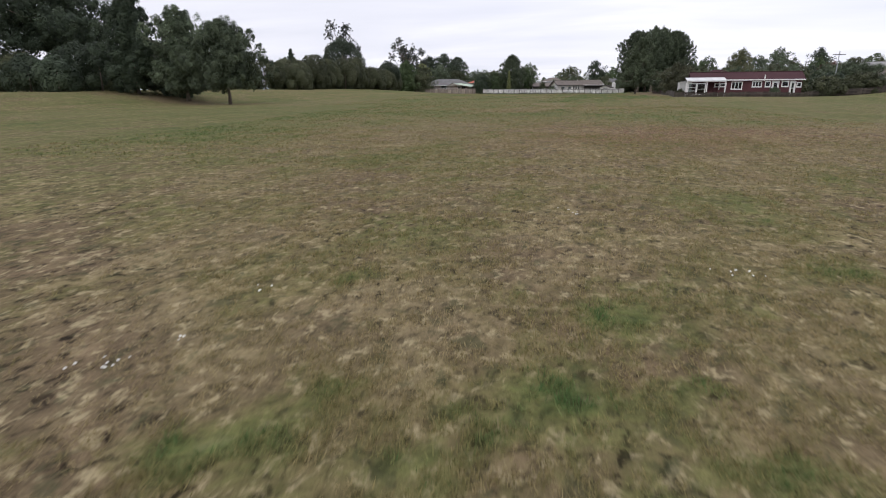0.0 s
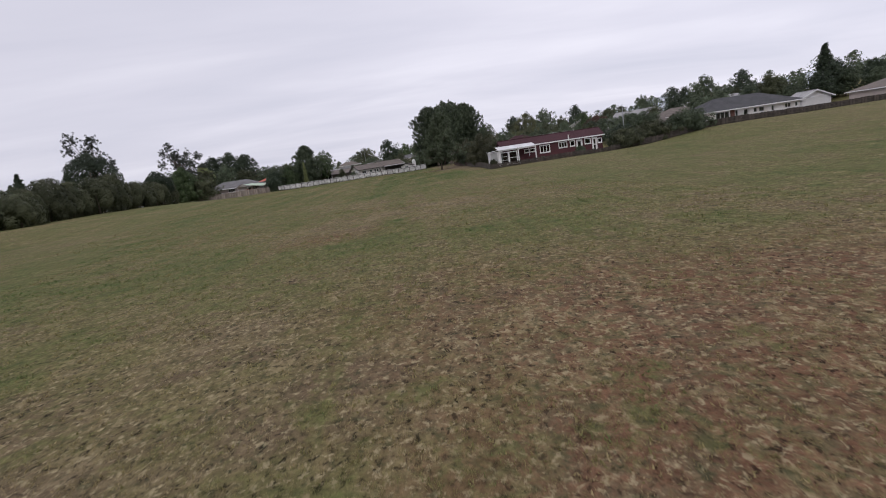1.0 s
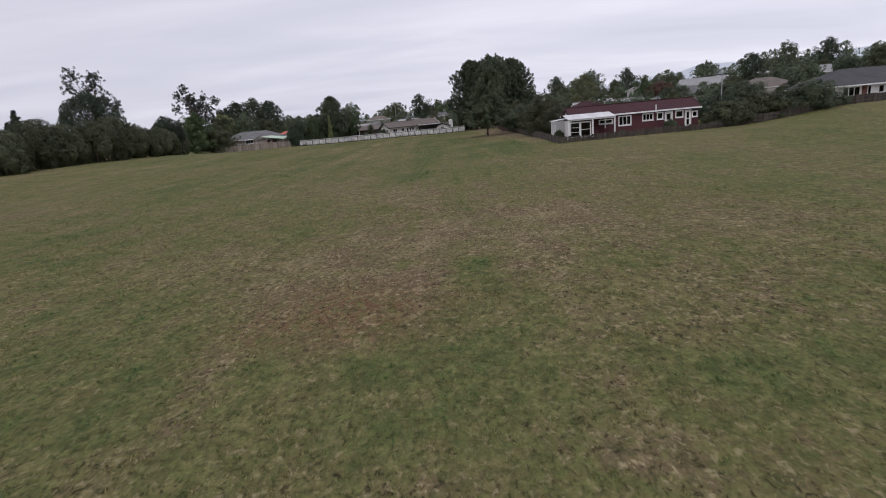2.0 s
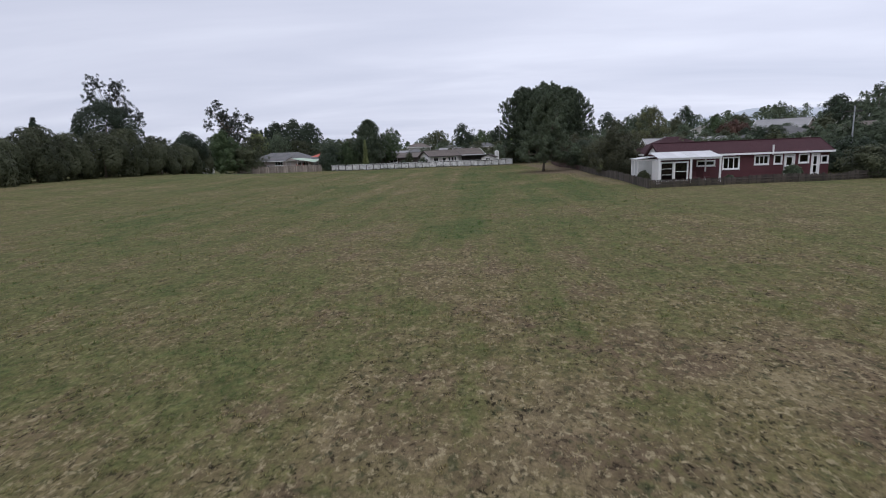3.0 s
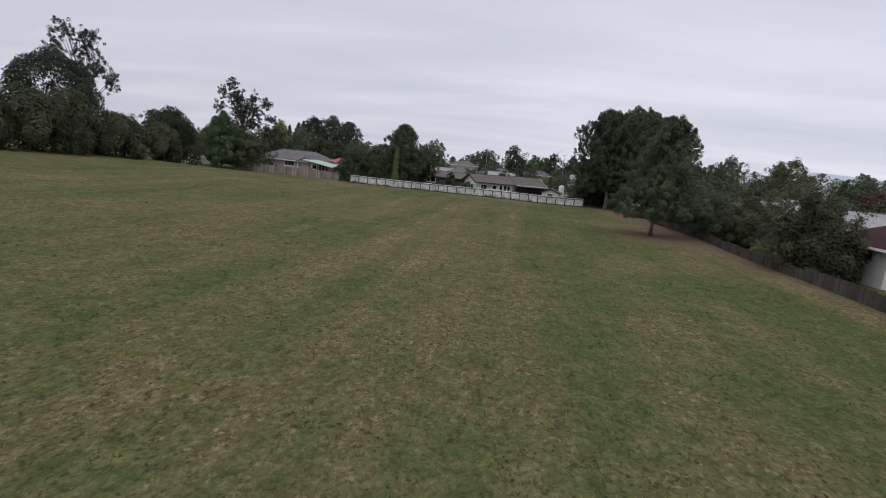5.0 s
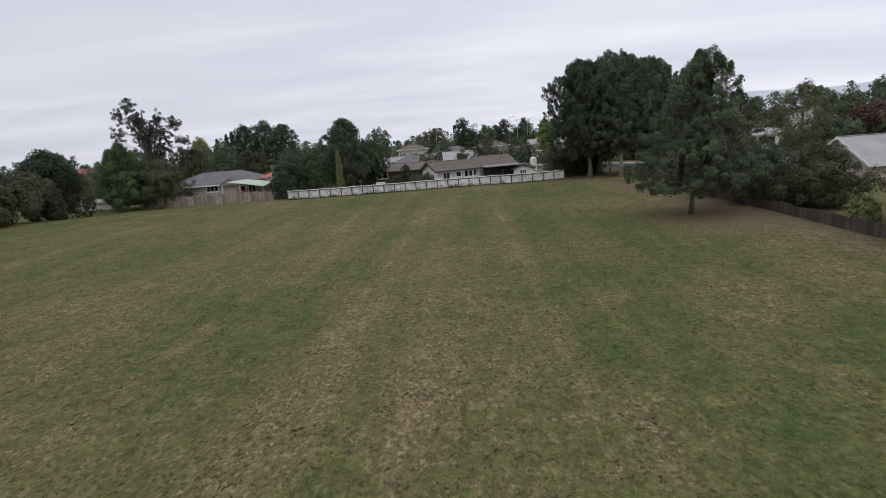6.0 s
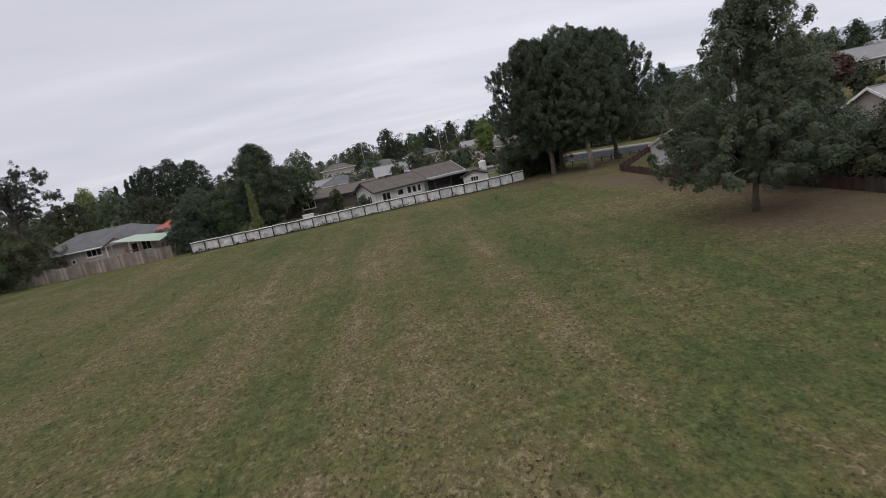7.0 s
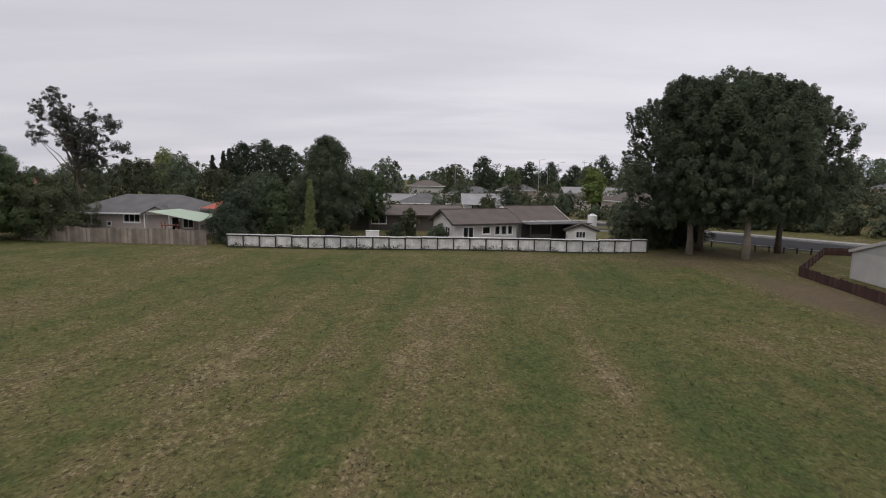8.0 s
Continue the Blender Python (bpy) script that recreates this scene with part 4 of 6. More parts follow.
mesh_object("trunk", v, f, BARK, cyp, smooth=True)

# shrubs at the corner between the two fences, and behind the bungalow
for x, y, top, r, s, mat in [(-41.6, 173.2, 3.6, 1.7, 61, LEAF_BLACK), (-42.4, 177.4, 5.6, 2.8, 62, LEAF_BLACK), (-38.4, 178.5, 6.2, 2.4, 63, LEAF_MID), (-43.5, 186.0, 7.0, 3.2, 64, LEAF_DARK),
                             (2.2, 176.6, 3.8, 2.0, 65, LEAF_HEDGE), (4.2, 177.4, 4.6, 2.6, 66, LEAF_BLACK), (1.4, 180.4, 4.2, 2.0, 67, LEAF_DARK), (6.8, 178.4, 3.6, 2.4, 68, LEAF_BLACK)]:
    tree(x, y, "garden_shrub", "dense dark green garden shrub against the fence", top, r, 0.1, DOME, 100, 90, 0.6, 0.14, mat, s, trunk=0.12, limbs=4, lumpy=0.3, group="garden shrubs by the fence")

# plants close round the white house
tree(-23.6, 183.0, "garden_shrub", "narrow dark shrub before a low brown-roofed house", 3.4, 0.9, 0.1, COLUMN, 50, 50, 0.4, 0.16, LEAF_HEDGE, 69, trunk=0.08, limbs=3)
tree(-19.6, 176.2, "garden_shrub", "low spiky shrub at the white house corner", 1.9, 1.3, 0.1, DOME, 60, 50, 0.4, 0.16, LEAF_DARK, 70, trunk=0.08, limbs=3)
tree(-25.5, 184.5, "garden_shrub", "low dark shrub before a low brown-roofed house", 1.3, 0.8, 0.1, DOME, 60, 50, 0.35, 0.14, LEAF_DARK, 79, trunk=0.08, limbs=3)

# shrubs along the garden fence between the lone tree and the red house
for x, y, top, r, s, mat in [(10.9, 116.3, 5.3, 2.9, 72, LEAF_BROWN), (11.2, 114.2, 3.0, 1.5, 73, LEAF_BROWN), (14.2, 121.5, 3.3, 2.0, 71, LEAF_DARK), (10.6, 134.6, 3.9, 2.7, 74, LEAF_DARK), (12.3, 130.4, 4.0, 2.5, 76, LEAF_HEDGE),
                             (11.0, 140.0, 4.2, 3.2, 75, LEAF_BROWN), (11.0, 147.0, 5.0, 3.2, 77, LEAF_BROWN)]:
    tree(x, y, "fence_shrub", "large dark green shrub overhanging the garden fence", top, r, 0.2, DOME, 170, 130, 0.62, 0.115, mat, s, trunk=0.15, limbs=5, lumpy=0.35, group="shrubs along the garden fence")
# beside and beyond the red house
for x, y, top, r, s, mat in [(30.6, 99.8, 2.3, 2.2, 81, LEAF_HEDGE), (37.5, 114.0, 4.2, 2.8, 86, LEAF_DARK), (36.0, 101.5, 2.6, 3.0, 82, LEAF_HEDGE), (41.5, 100.6, 2.9, 3.0, 83, LEAF_DARK), (33.0, 107.0, 3.0, 2.6, 84, LEAF_BLACK), (39.0, 112.0, 4.0, 3.0, 85, LEAF_DARK)]:
    tree(x, y, "yard_shrub", "dense dark shrub behind the garden fence", top, r, 0.1, DOME, 110, 90, 0.65, 0.17, mat, s, trunk=0.14, limbs=4, lumpy=0.3, group="shrubs beside the red house")

# far trees: a few grown once, then set among the houses
far_protos = [
    tree(20.0, 300.0, "distant_tree", "distant dark round-topped tree among houses", 10.0, 5.0, 1.0, DOME, 84, 48, 0.85, 0.3, LEAF_DARK, 91, trunk=0.25, group="distant trees", lumpy=0.3),
    tree(40.0, 320.0, "distant_tree", "distant green broadleaf tree among houses", 10.0, 4.4, 1.2, OVAL, 84, 48, 0.8, 0.3, LEAF_MID, 92, trunk=0.25, group="distant trees", lumpy=0.35),
    tree(-10.0, 340.0, "distant_tree", "distant blackish conifer clump among houses", 10.0, 4.6, 0.6, OVAL, 84, 48, 0.8, 0.3, LEAF_BLACK, 93, trunk=0.25, group="distant trees", lumpy=0.35),
    tree(-60.0, 330.0, "distant_tree", "distant olive-green tree among houses", 10.0, 5.4, 0.8, DOME, 84, 48, 0.85, 0.3, LEAF_HEDGE, 94, trunk=0.25, group="distant trees", lumpy=0.35),
]
# fuller ones for the gardens beyond the red house
mid_protos = [
    tree(30.0, 126.0, "garden_tree", "dark green garden tree behind the red house", 10.0, 4.8, 0.8, DOME, 120, 60, 0.8, 0.26, LEAF_DARK, 107, trunk=0.25, group="garden trees", lumpy=0.28, plume=0.4),
    tree(36.0, 130.0, "garden_tree", "olive-green garden tree behind the red house", 10.0, 4.4, 1.2, OVAL, 120, 60, 0.8, 0.26, LEAF_HEDGE, 108, trunk=0.25, group="garden trees", lumpy=0.3, plume=0.4),
    tree(60.0, 136.0, "garden_tree", "blackish garden tree behind the red house", 10.0, 4.6, 0.6, OVAL, 120, 60, 0.8, 0.26, LEAF_BLACK, 109, trunk=0.25, group="garden trees", lumpy=0.3, plume=0.4),
]
for proto, at in zip(mid_protos, ((118.0, 140.0), (84.0, 143.0), (99.0, 143.0))):
    proto.matrix_world = pose(*at, ground_at(*at) - 0.05) @ Matrix.Scale(0.8, 4)
# x, y, height, kind
FAR = [(-59, 206, 8.6, 3), (-66, 207, 9.2, 0), (-73, 205, 9.4, 3), (-52, 210, 8, 0), (-46, 214, 7.4, 3), (-88, 214, 10, 0), (-100, 200, 11, 3), (-112, 180, 9, 0),
       (-40, 262, 13, 0), (-24, 300, 14, 3), (-32, 340, 13, 0), (-14, 345, 17, 2), (-4, 340, 14, 1), (-20, 262, 8, 0), (6, 360, 15, 2), (16, 365, 16, 2), (26, 362, 14, 2), (36, 350, 15, 2), (46, 345, 15, 0),
       (2, 258, 7, 3), (10, 300, 8, 1), (22, 262, 8, 0), (34, 300, 11, 0), (-10, 228, 5.5, 2), (-6, 262, 7, 3), (44, 250, 8, 3), (56, 272, 12, 0), (70, 300, 15, 0), (84, 290, 15, 2), (60, 330, 17, 2),
       (46, 140, 4.6, 0), (56, 148, 5.2, 1), (66, 138, 4.8, 0), (78, 132, 5.6, 2), (88, 140, 6.5, 0), (102, 146, 11.5, 2), (94, 139, 6.5, 0), (106, 138, 6.5, 0), (36, 126, 5.2, 3), (29, 117, 4.6, 1), (45, 113, 4.4, 1),
       (52, 170, 5.6, 2), (66, 180, 7.5, 0), (84, 190, 14, 2), (100, 200, 15, 0), (120, 210, 16, 2), (58, 200, 7, 1), (74, 220, 9, 3), (96, 240, 14, 0), (120, 250, 16, 2),
       (16, 216, 4.0, 0), (-97, 66, 8, 0), (-104, 57, 8, 3), (-89, 80, 7.5, 3), (-110, 66, 10, 0), (-85, 170, 6.5, 0), (-93, 160, 8, 0), (-79, 184, 6, 0), (-96, 178, 8, 2), (-118, 120, 12, 2), (-112, 100, 12, 0), (-125, 80, 14, 2), (-96, 110, 9, 3), (-106, 136, 10, 0),
       (70, 160, 6.4, 2), (80, 166, 7, 0), (90, 160, 8, 2), (62, 166, 5.2, 2), (54, 160, 4.6, 0), (47, 158, 4.4, 2), (40, 139, 4.4, 2), (46, 137, 4.4, 0), (52, 135, 4.6, 2), (35.5, 140, 4.4, 0), (38.2, 136.5, 6.2, 2), (41.4, 138.5, 6.4, 0), (34.0, 131.0, 4.6, 2), (60, 134, 4.6, 2), (74, 128, 4.8, 0), (91, 137, 9.4, 2), (101, 141, 9.6, 0), (109, 142, 9, 2), (84, 136, 7.4, 0)]
for k, (x, y, tall, kind) in enumerate(FAR):
    tall *= 0.86 if y > 255 else 0.7 if x > 62 and y > 170 else 0.92 if x > 25 and y < 182 else 1.0
    place_copy(mid_protos[min(kind, 2)] if x > 25 and y < 182 else far_protos[kind], x, y, (k * 67) % 360, tall / 10, 0.9 + 0.2 * ((k * 37) % 10) / 10)
# a dark grove with pointed cypresses at its edge, far behind the bungalow
for x, y, top, r, s in [(-99.0, 346.0, 19.5, 8.0, 101), (-109.0, 350.0, 22.0, 9.0, 102), (-117.0, 345.0, 20.5, 7.5, 103)]:
    tree(x, y, "macrocarpa_tree", "large dark dome-shaped tree in a distant grove", top, r, 1.0, DOME, 240, 40, 1.1, 0.42, LEAF_BLACK, s, trunk=0.5, lumpy=0.15, plume=0.3, group="distant grove")
for x, y, top, s in [(-122.0, 343.0, 18.0, 104), (-125.5, 345.0, 17.2, 105), (-129.0, 342.0, 15.0, 106)]:
    tree(x, y, "cypress_tree", "narrow pointed dark cypress at the edge of a grove", top, 3.2, 0.5, CONE, 130, 36, 0.6, 0.36, LEAF_BLACK, s, trunk=0.25, lumpy=0.1, plume=0.4, group="distant grove")
tree(96.0, 141.0, "cypress_tree", "tall ragged dark conifer above the garden trees", 12.6, 2.6, 0.6, CONE, 200, 60, 0.5, 0.24, LEAF_BLACK, 110, trunk=0.3, lumpy=0.3, plume=0.7)
# garden shrubs and small trees between the houses
small = [tree(-22.0, 204.0, "town_shrub", "dark garden shrub among distant houses", 4.0, 2.4, 0.1, DOME, 30, 26, 0.68, 0.30, LEAF_DARK, 111, trunk=0.1, limbs=3, group="town shrubs"),
         tree(-14.0, 208.0, "town_shrub", "green garden shrub among distant houses", 4.0, 2.0, 0.1, OVAL, 30, 26, 0.66, 0.30, LEAF_HEDGE, 112, trunk=0.1, limbs=3, group="town shrubs")]
dice = random.Random(17)
BLOCKED = [(-33, 191, 17, 9), (-31, 222, 10, 8), (-19, 228, 9, 8), (-40, 232, 10, 7), (1.5, 247, 14, 8), (-38, 290, 11, 8), (-10, 285, 12, 8), (-25, 268, 14, 9), (8, 268, 16, 9), (16, 240, 12, 9), (34, 236, 12, 9), (-21, 174, 20, 18)]
RISING = [(52, 214), (66, 196), (46, 226), (84, 226), (100, 214), (112, 236), (92, 190), (76, 246), (44, 146), (62, 150)]
placed = 0
while placed < 46:
    x, y = dice.uniform(-58, 60), dice.uniform(190, 300)
    if any(bx - 1.5 < x < bx + bl + 1.5 and by - 20 < y < by + bd + 1 for bx, by, bl, bd in BLOCKED) or 126 < 0.751 * x + 0.66 * y < 145:
        continue
    place_copy(small[placed % 2], x, y, dice.uniform(0, 360), dice.uniform(0.55, 1.2), dice.uniform(0.8, 1.2))
    placed += 1
# gardens on the rising ground across the road
dice = random.Random(23)
placed = 0
while placed < 72:
    x, y = dice.uniform(26, 150), dice.uniform(146, 300)
    if any(math.hypot(x - hx - 5, y - hy - 3) < 9 for hx, hy in RISING) or 124 < 0.751 * x + 0.66 * y < 147 or (x < 62 and y < 186):
        continue
    place_copy(small[placed % 2], x, y, dice.uniform(0, 360), dice.uniform(0.9, 1.5), dice.uniform(0.8, 1.3))
    placed += 1
for x, y, k, sc in [(20, 119, 0, 1.15), (18.6, 115.2, 1, 1.0), (22.5, 114.5, 0, 1.0), (24, 123, 1, 1.0), (28.5, 125, 0, 1.0), (33, 122, 1, 1.0), (26.5, 117, 0, 1.0), (37, 118, 0, 1.1), (24, 212, 0, 1.1), (30, 208, 1, 1.0), (36, 204, 0, 0.9), (42, 207, 1, 0.9), (52, 189, 0, 0.9), (27, 219, 1, 1.2), (33, 214.5, 0, 1.1), (40, 213, 1, 1.0), (46, 213, 0, 1.0), (30, 226, 1, 1.3), (38, 223, 0, 1.2), (50, 222, 1, 1.2), (21, 206, 0, 1.3), (23.5, 203, 1, 1.5), (26, 200.5, 0, 1.4), (28.5, 197, 1, 1.0), (31, 195, 0, 0.7), (33, 191.5, 1, 0.75), (35.5, 189, 0, 0.6), (38, 186, 1, 0.7), (40.5, 183, 0, 0.8), (43, 180, 1, 0.9), (46, 177, 0, 0.9), (49, 173, 1, 1.0), (37, 197, 0, 0.7), (41, 194, 1, 0.8), (45, 203, 0, 0.5), (49, 205, 1, 0.55), (33, 203, 0, 0.9), (36, 211, 1, 0.9), (58, 190, 0, 0.8), (54, 197, 1, 0.6), (17, 208, 1, 1.2)]:
    place_copy(small[k], x, y, x * 31, sc)


def far_woods():
    """A belt of woods and garden trees that closes the view beyond the town."""
    dice = np.random.default_rng(77)
    pos, out = [], []
    for _ in range(330):
        a, far = radians(dice.uniform(-78, 88)), dice.uniform(255, 520)
        cx, cy = -15 + far * math.sin(a), 110 + far * math.cos(a)
        tall = dice.uniform(7, 13) * (1 + 0.35 * max(0.0, math.sin(a)))
        r = tall * dice.uniform(0.32, 0.6)
        k = 420
        h = dice.uniform(0, 1, k)
        t = dice.uniform(0, 2 * np.pi, k)
        rr = r * radius_at(DOME, h) * dice.uniform(0.15, 1.1, k)
        pos.append(np.stack([cx + rr * np.cos(t), cy + rr * np.sin(t), ground_at(cx, cy) + tall * h], 1))
        out.append(np.stack([np.cos(t), np.sin(t), h - 0.2], 1))
    verts, faces = leaf_faces(np.concatenate(pos), 1.5 * np.concatenate(out), 0.95, dice)
    tagged(big_mesh("far_woods", verts, faces, LEAF_DARK, tuft=dice.uniform(0, 1, len(verts) // 3).repeat(3)), "dark belt of distant woods beyond the houses", "woods", kind="stuff")


far_woods()


def town_gardens():
    """Low hedges and shrubs that fill the gardens between the far houses."""
    dice = np.random.default_rng(131)
    pos, out = [], []
    while len(pos) < 330:
        cx, cy = dice.uniform(-72, 66), dice.uniform(187, 310)
        if any(bx - 2.5 < cx < bx + bl + 2.5 and by - 7 < cy < by + bd + 2.5 for bx, by, bl, bd in BLOCKED) or 127 < 0.751 * cx + 0.66 * cy < 145:
            continue
        tall = dice.uniform(1.0, 2.7) * (1.0 + 0.012 * (cy - 187))
        r, k = tall * dice.uniform(0.5, 1.0), 120
        h, t = dice.uniform(0, 1, k), dice.uniform(0, 2 * np.pi, k)
        rr = r * radius_at(DOME, h) * dice.uniform(0.4, 1.1, k)
        pos.append(np.stack([cx + rr * np.cos(t), cy + rr * np.sin(t), ground_at(cx, cy) + tall * h], 1))
        out.append(np.stack([np.cos(t), np.sin(t), h - 0.2], 1))
    verts, faces = leaf_faces(np.concatenate(pos), 1.5 * np.concatenate(out), 0.42, dice)
    tagged(big_mesh("town_gardens", verts, faces, LEAF_HEDGE, tuft=dice.uniform(0, 1, len(verts) // 3).repeat(3)), "dark garden hedges and shrubs among distant houses", "shrubs", kind="stuff")


town_gardens()
tree(7.4, 228.0, "lime_tree", "small bright lime-green tree among the houses", 9.0, 2.6, 2.4, OVAL, 90, 40, 0.7, 0.30, LEAF_LIME, 95, trunk=0.14)
tree(-80.0, 226.0, "lime_tree", "yellow-green tree top above darker trees", 11.3, 3.4, 3.0, DOME, 90, 40, 0.8, 0.34, LEAF_GOLD, 96, trunk=0.2)
tree(29.1, 161.0, "olive_tree", "open olive-green tree rising above the shrubs", 10.4 - ground_at(29.1, 161.0), 3.3, 2.0, OVAL, 150, 60, 0.7, 0.18, LEAF_OLIVE, 97, trunk=0.12, core=0, limbs=16)
tree(58.0, 189.0, "copper_tree", "copper-red leaved tree beyond the gardens", 7.2 - ground_at(58.0, 189.0), 3.0, 1.5, DOME, 140, 38, 0.9, 0.4, LEAF_RUST, 98, trunk=0.25)

# ---- houses ----


def cut_wall(bm, length, height, thick, holes, base=0.0):
    """A wall from x=0 to length in the plane y=0 to thick, in one piece, with openings (x0, x1, z0, z1) going through."""
    xs = sorted({0.0, length, *[v for h in holes for v in h[:2]]})
    zs = sorted({base, height, *[v for h in holes for v in h[2:4]]})
    near = [[bm.verts.new((x, 0, z)) for z in zs] for x in xs]
    back = [[bm.verts.new((x, thick, z)) for z in zs] for x in xs]

    def solid(i, j):
        if not (0 <= i < len(xs) - 1 and 0 <= j < len(zs) - 1):
            return False
        cx, cz = (xs[i] + xs[i + 1]) / 2, (zs[j] + zs[j + 1]) / 2
        return not any(h[0] < cx < h[1] and h[2] < cz < h[3] for h in holes)
    for i in range(len(xs) - 1):
        for j in range(len(zs) - 1):
            if not solid(i, j):
                continue
            corners = ((i, j), (i + 1, j), (i + 1, j + 1), (i, j + 1))
            bm.faces.new([near[a][c] for a, c in corners])
            bm.faces.new([back[a][c] for a, c in corners[::-1]])
            for k, (di, dj) in enumerate(((0, -1), (1, 0), (0, 1), (-1, 0))):
                if not solid(i + di, j + dj):
                    (a, c), (a2, c2) = corners[k], corners[(k + 1) % 4]
                    bm.faces.new((near[a][c], back[a][c], back[a2][c2], near[a2][c2]))
    for v in [v for v in bm.verts if not v.link_faces]:
        bm.verts.remove(v)


def fit_window(root, m, x0, x1, z0, z1, lights=2, curtain=0, frame_paint=None, bars=0):
    """Frame, sill, panes and, where drawn, curtains, in an opening of a wall whose outer face is y=0 under the pose m."""
    w = new("window")
    w.parent = root
    w.matrix_local = m
    paint = frame_paint or WHITE
    f = 0.09
    bm = bmesh.new()
    add_box(bm, x0 - f, x0 + 0.04, -0.03, 0.09, z0 - f, z1 + f)
    add_box(bm, x1 - 0.04, x1 + f, -0.03, 0.09, z0 - f, z1 + f)
    add_box(bm, x0 + 0.04, x1 - 0.04, -0.03, 0.09, z1 - 0.04, z1 + f)
    add_box(bm, x0 + 0.04, x1 - 0.04, -0.03, 0.09, z0 - f, z0 + 0.04)
    for k in range(1, lights):
        c = x0 + (x1 - x0) * k / lights
        add_box(bm, c - 0.035, c + 0.035, -0.02, 0.08, z0 + 0.04, z1 - 0.04)
    for k in range(1, bars + 1):
        c = z0 + (z1 - z0) * k / (bars + 1)
        add_box(bm, x0 + 0.04, x1 - 0.04, -0.015, 0.075, c - 0.025, c + 0.025)
    part("frame", bm, paint, w)
    bm = bmesh.new()
    add_box(bm, x0 - 0.12, x1 + 0.12, -0.08, -0.032, z0 - 0.14, z0 - f - 0.004)
    part("sill", bm, paint, w)
    for k in range(lights):
        a, b = x0 + (x1 - x0) * k / lights, x0 + (x1 - x0) * (k + 1) / lights
        p = box("pane", a + 0.04, b - 0.04, 0.035, 0.045, z0 + 0.042, z1 - 0.042, GLASS, w)
        p.visible_shadow = False
        if curtain:
            box("curtain", a + 0.06, a + 0.06 + (b - a) * (0.3 if k % 2 == 0 else 0.18), 0.12, 0.15, z0 + 0.02, z1 - 0.02, CURTAIN, w)
    return w


def fit_door(root, m, x0, x1, z0, z1, paint=None, glazed=True):
    d = new("door")
    d.parent = root
    d.matrix_local = m
    paint = paint or WHITE
    bm = bmesh.new()
    add_box(bm, x0 - 0.09, x0 + 0.03, -0.03, 0.1, z0, z1 + 0.09)
    add_box(bm, x1 - 0.03, x1 + 0.09, -0.03, 0.1, z0, z1 + 0.09)
    add_box(bm, x0 + 0.03, x1 - 0.03, -0.03, 0.1, z1 - 0.03, z1 + 0.09)
    part("frame", bm, paint, d)
    bm = bmesh.new()
    if glazed:
        holes = [(0.14, x1 - x0 - 0.20, 0.22, 0.92), (0.14, x1 - x0 - 0.20, 1.04, z1 - z0 - 0.2)]
    else:
        holes = []
    cut_wall(bm, x1 - x0 - 0.07, z1 - z0 - 0.05, 0.045, holes, 0.02)
    bmesh.ops.translate(bm, vec=(x0 + 0.035, 0.04, z0), verts=bm.verts)
    part("leaf", bm, paint, d)
    for h in holes:
        p = box("pane", x0 + 0.035 + h[0], x0 + 0.035 + h[1], 0.058, 0.066, z0 + h[2], z0 + h[3], GLASS, d)
        p.visible_shadow = False
    bm = bmesh.new()
    add_box(bm, x1 - 0.14, x1 - 0.08, -0.02, 0.04, z0 + 0.98, z0 + 1.02)
    part("handle", bm, STEEL, d)
    return d


def gable_roof(root, L, D, eave, rise, over, thick, material, trim, name="roof", barge=None):
    """Ridge along x. Slopes with thickness, barge boards, fascias and gutters."""
    bm = bmesh.new()
    slope = rise / (D / 2)
    prof = [(-over, eave - slope * over), (D / 2, eave + rise), (D + over, eave - slope * over)]
    ring = [(y, z + thick) for y, z in prof] + [(y, z) for y, z in prof[::-1]]
    a = [bm.verts.new((-over, y, z)) for y, z in ring]
    b = [bm.verts.new((L + over, y, z)) for y, z in ring]
    n = len(ring)
    for k in range(n):
        bm.faces.new((a[k], a[(k + 1) % n], b[(k + 1) % n], b[k]))
    for e in (a, b):
        bm.faces.new((e[0], e[1], e[4], e[5]))
        bm.faces.new((e[1], e[2], e[3], e[4]))
    r = part(name, bm, material, root)
    bm = bmesh.new()
    ze = eave - slope * over
    add_box(bm, -over, L + over, -over - 0.11, -over - 0.003, ze - 0.08, ze + thick + 0.02)
    part("gutter", bm, trim, root)
    bm = bmesh.new()
    add_box(bm, -over, L + over, D + over + 0.003, D + over + 0.11, ze - 0.08, ze + thick + 0.02)
    part("gutter", bm, trim, root)
    for x in (-over - 0.04, L + over + 0.003):
        bm = bmesh.new()
        for (y0, z0), (y1, z1) in zip(prof, prof[1:]):
            vs = [bm.verts.new((xx, yy, zz)) for xx in (x, x + 0.037) for yy, zz in ((y0, z0 - 0.12), (y1, z1 - 0.12), (y1, z1 + thick + 0.03), (y0, z0 + thick + 0.03))]
            for q in ((0, 1, 2, 3), (7, 6, 5, 4), (0, 4, 5, 1), (1, 5, 6, 2), (2, 6, 7, 3), (3, 7, 4, 0)):
                bm.faces.new([vs[i] for i in q])
        part("barge_board", bm, barge or trim, root)
    bm = bmesh.new()
    add_box(bm, -over, L + over, D / 2 - 0.12, D / 2 + 0.12, eave + rise + thick - 0.03, eave + rise + thick + 0.05, 0.02)
    part("ridge_cap", bm, material, root)
    return r


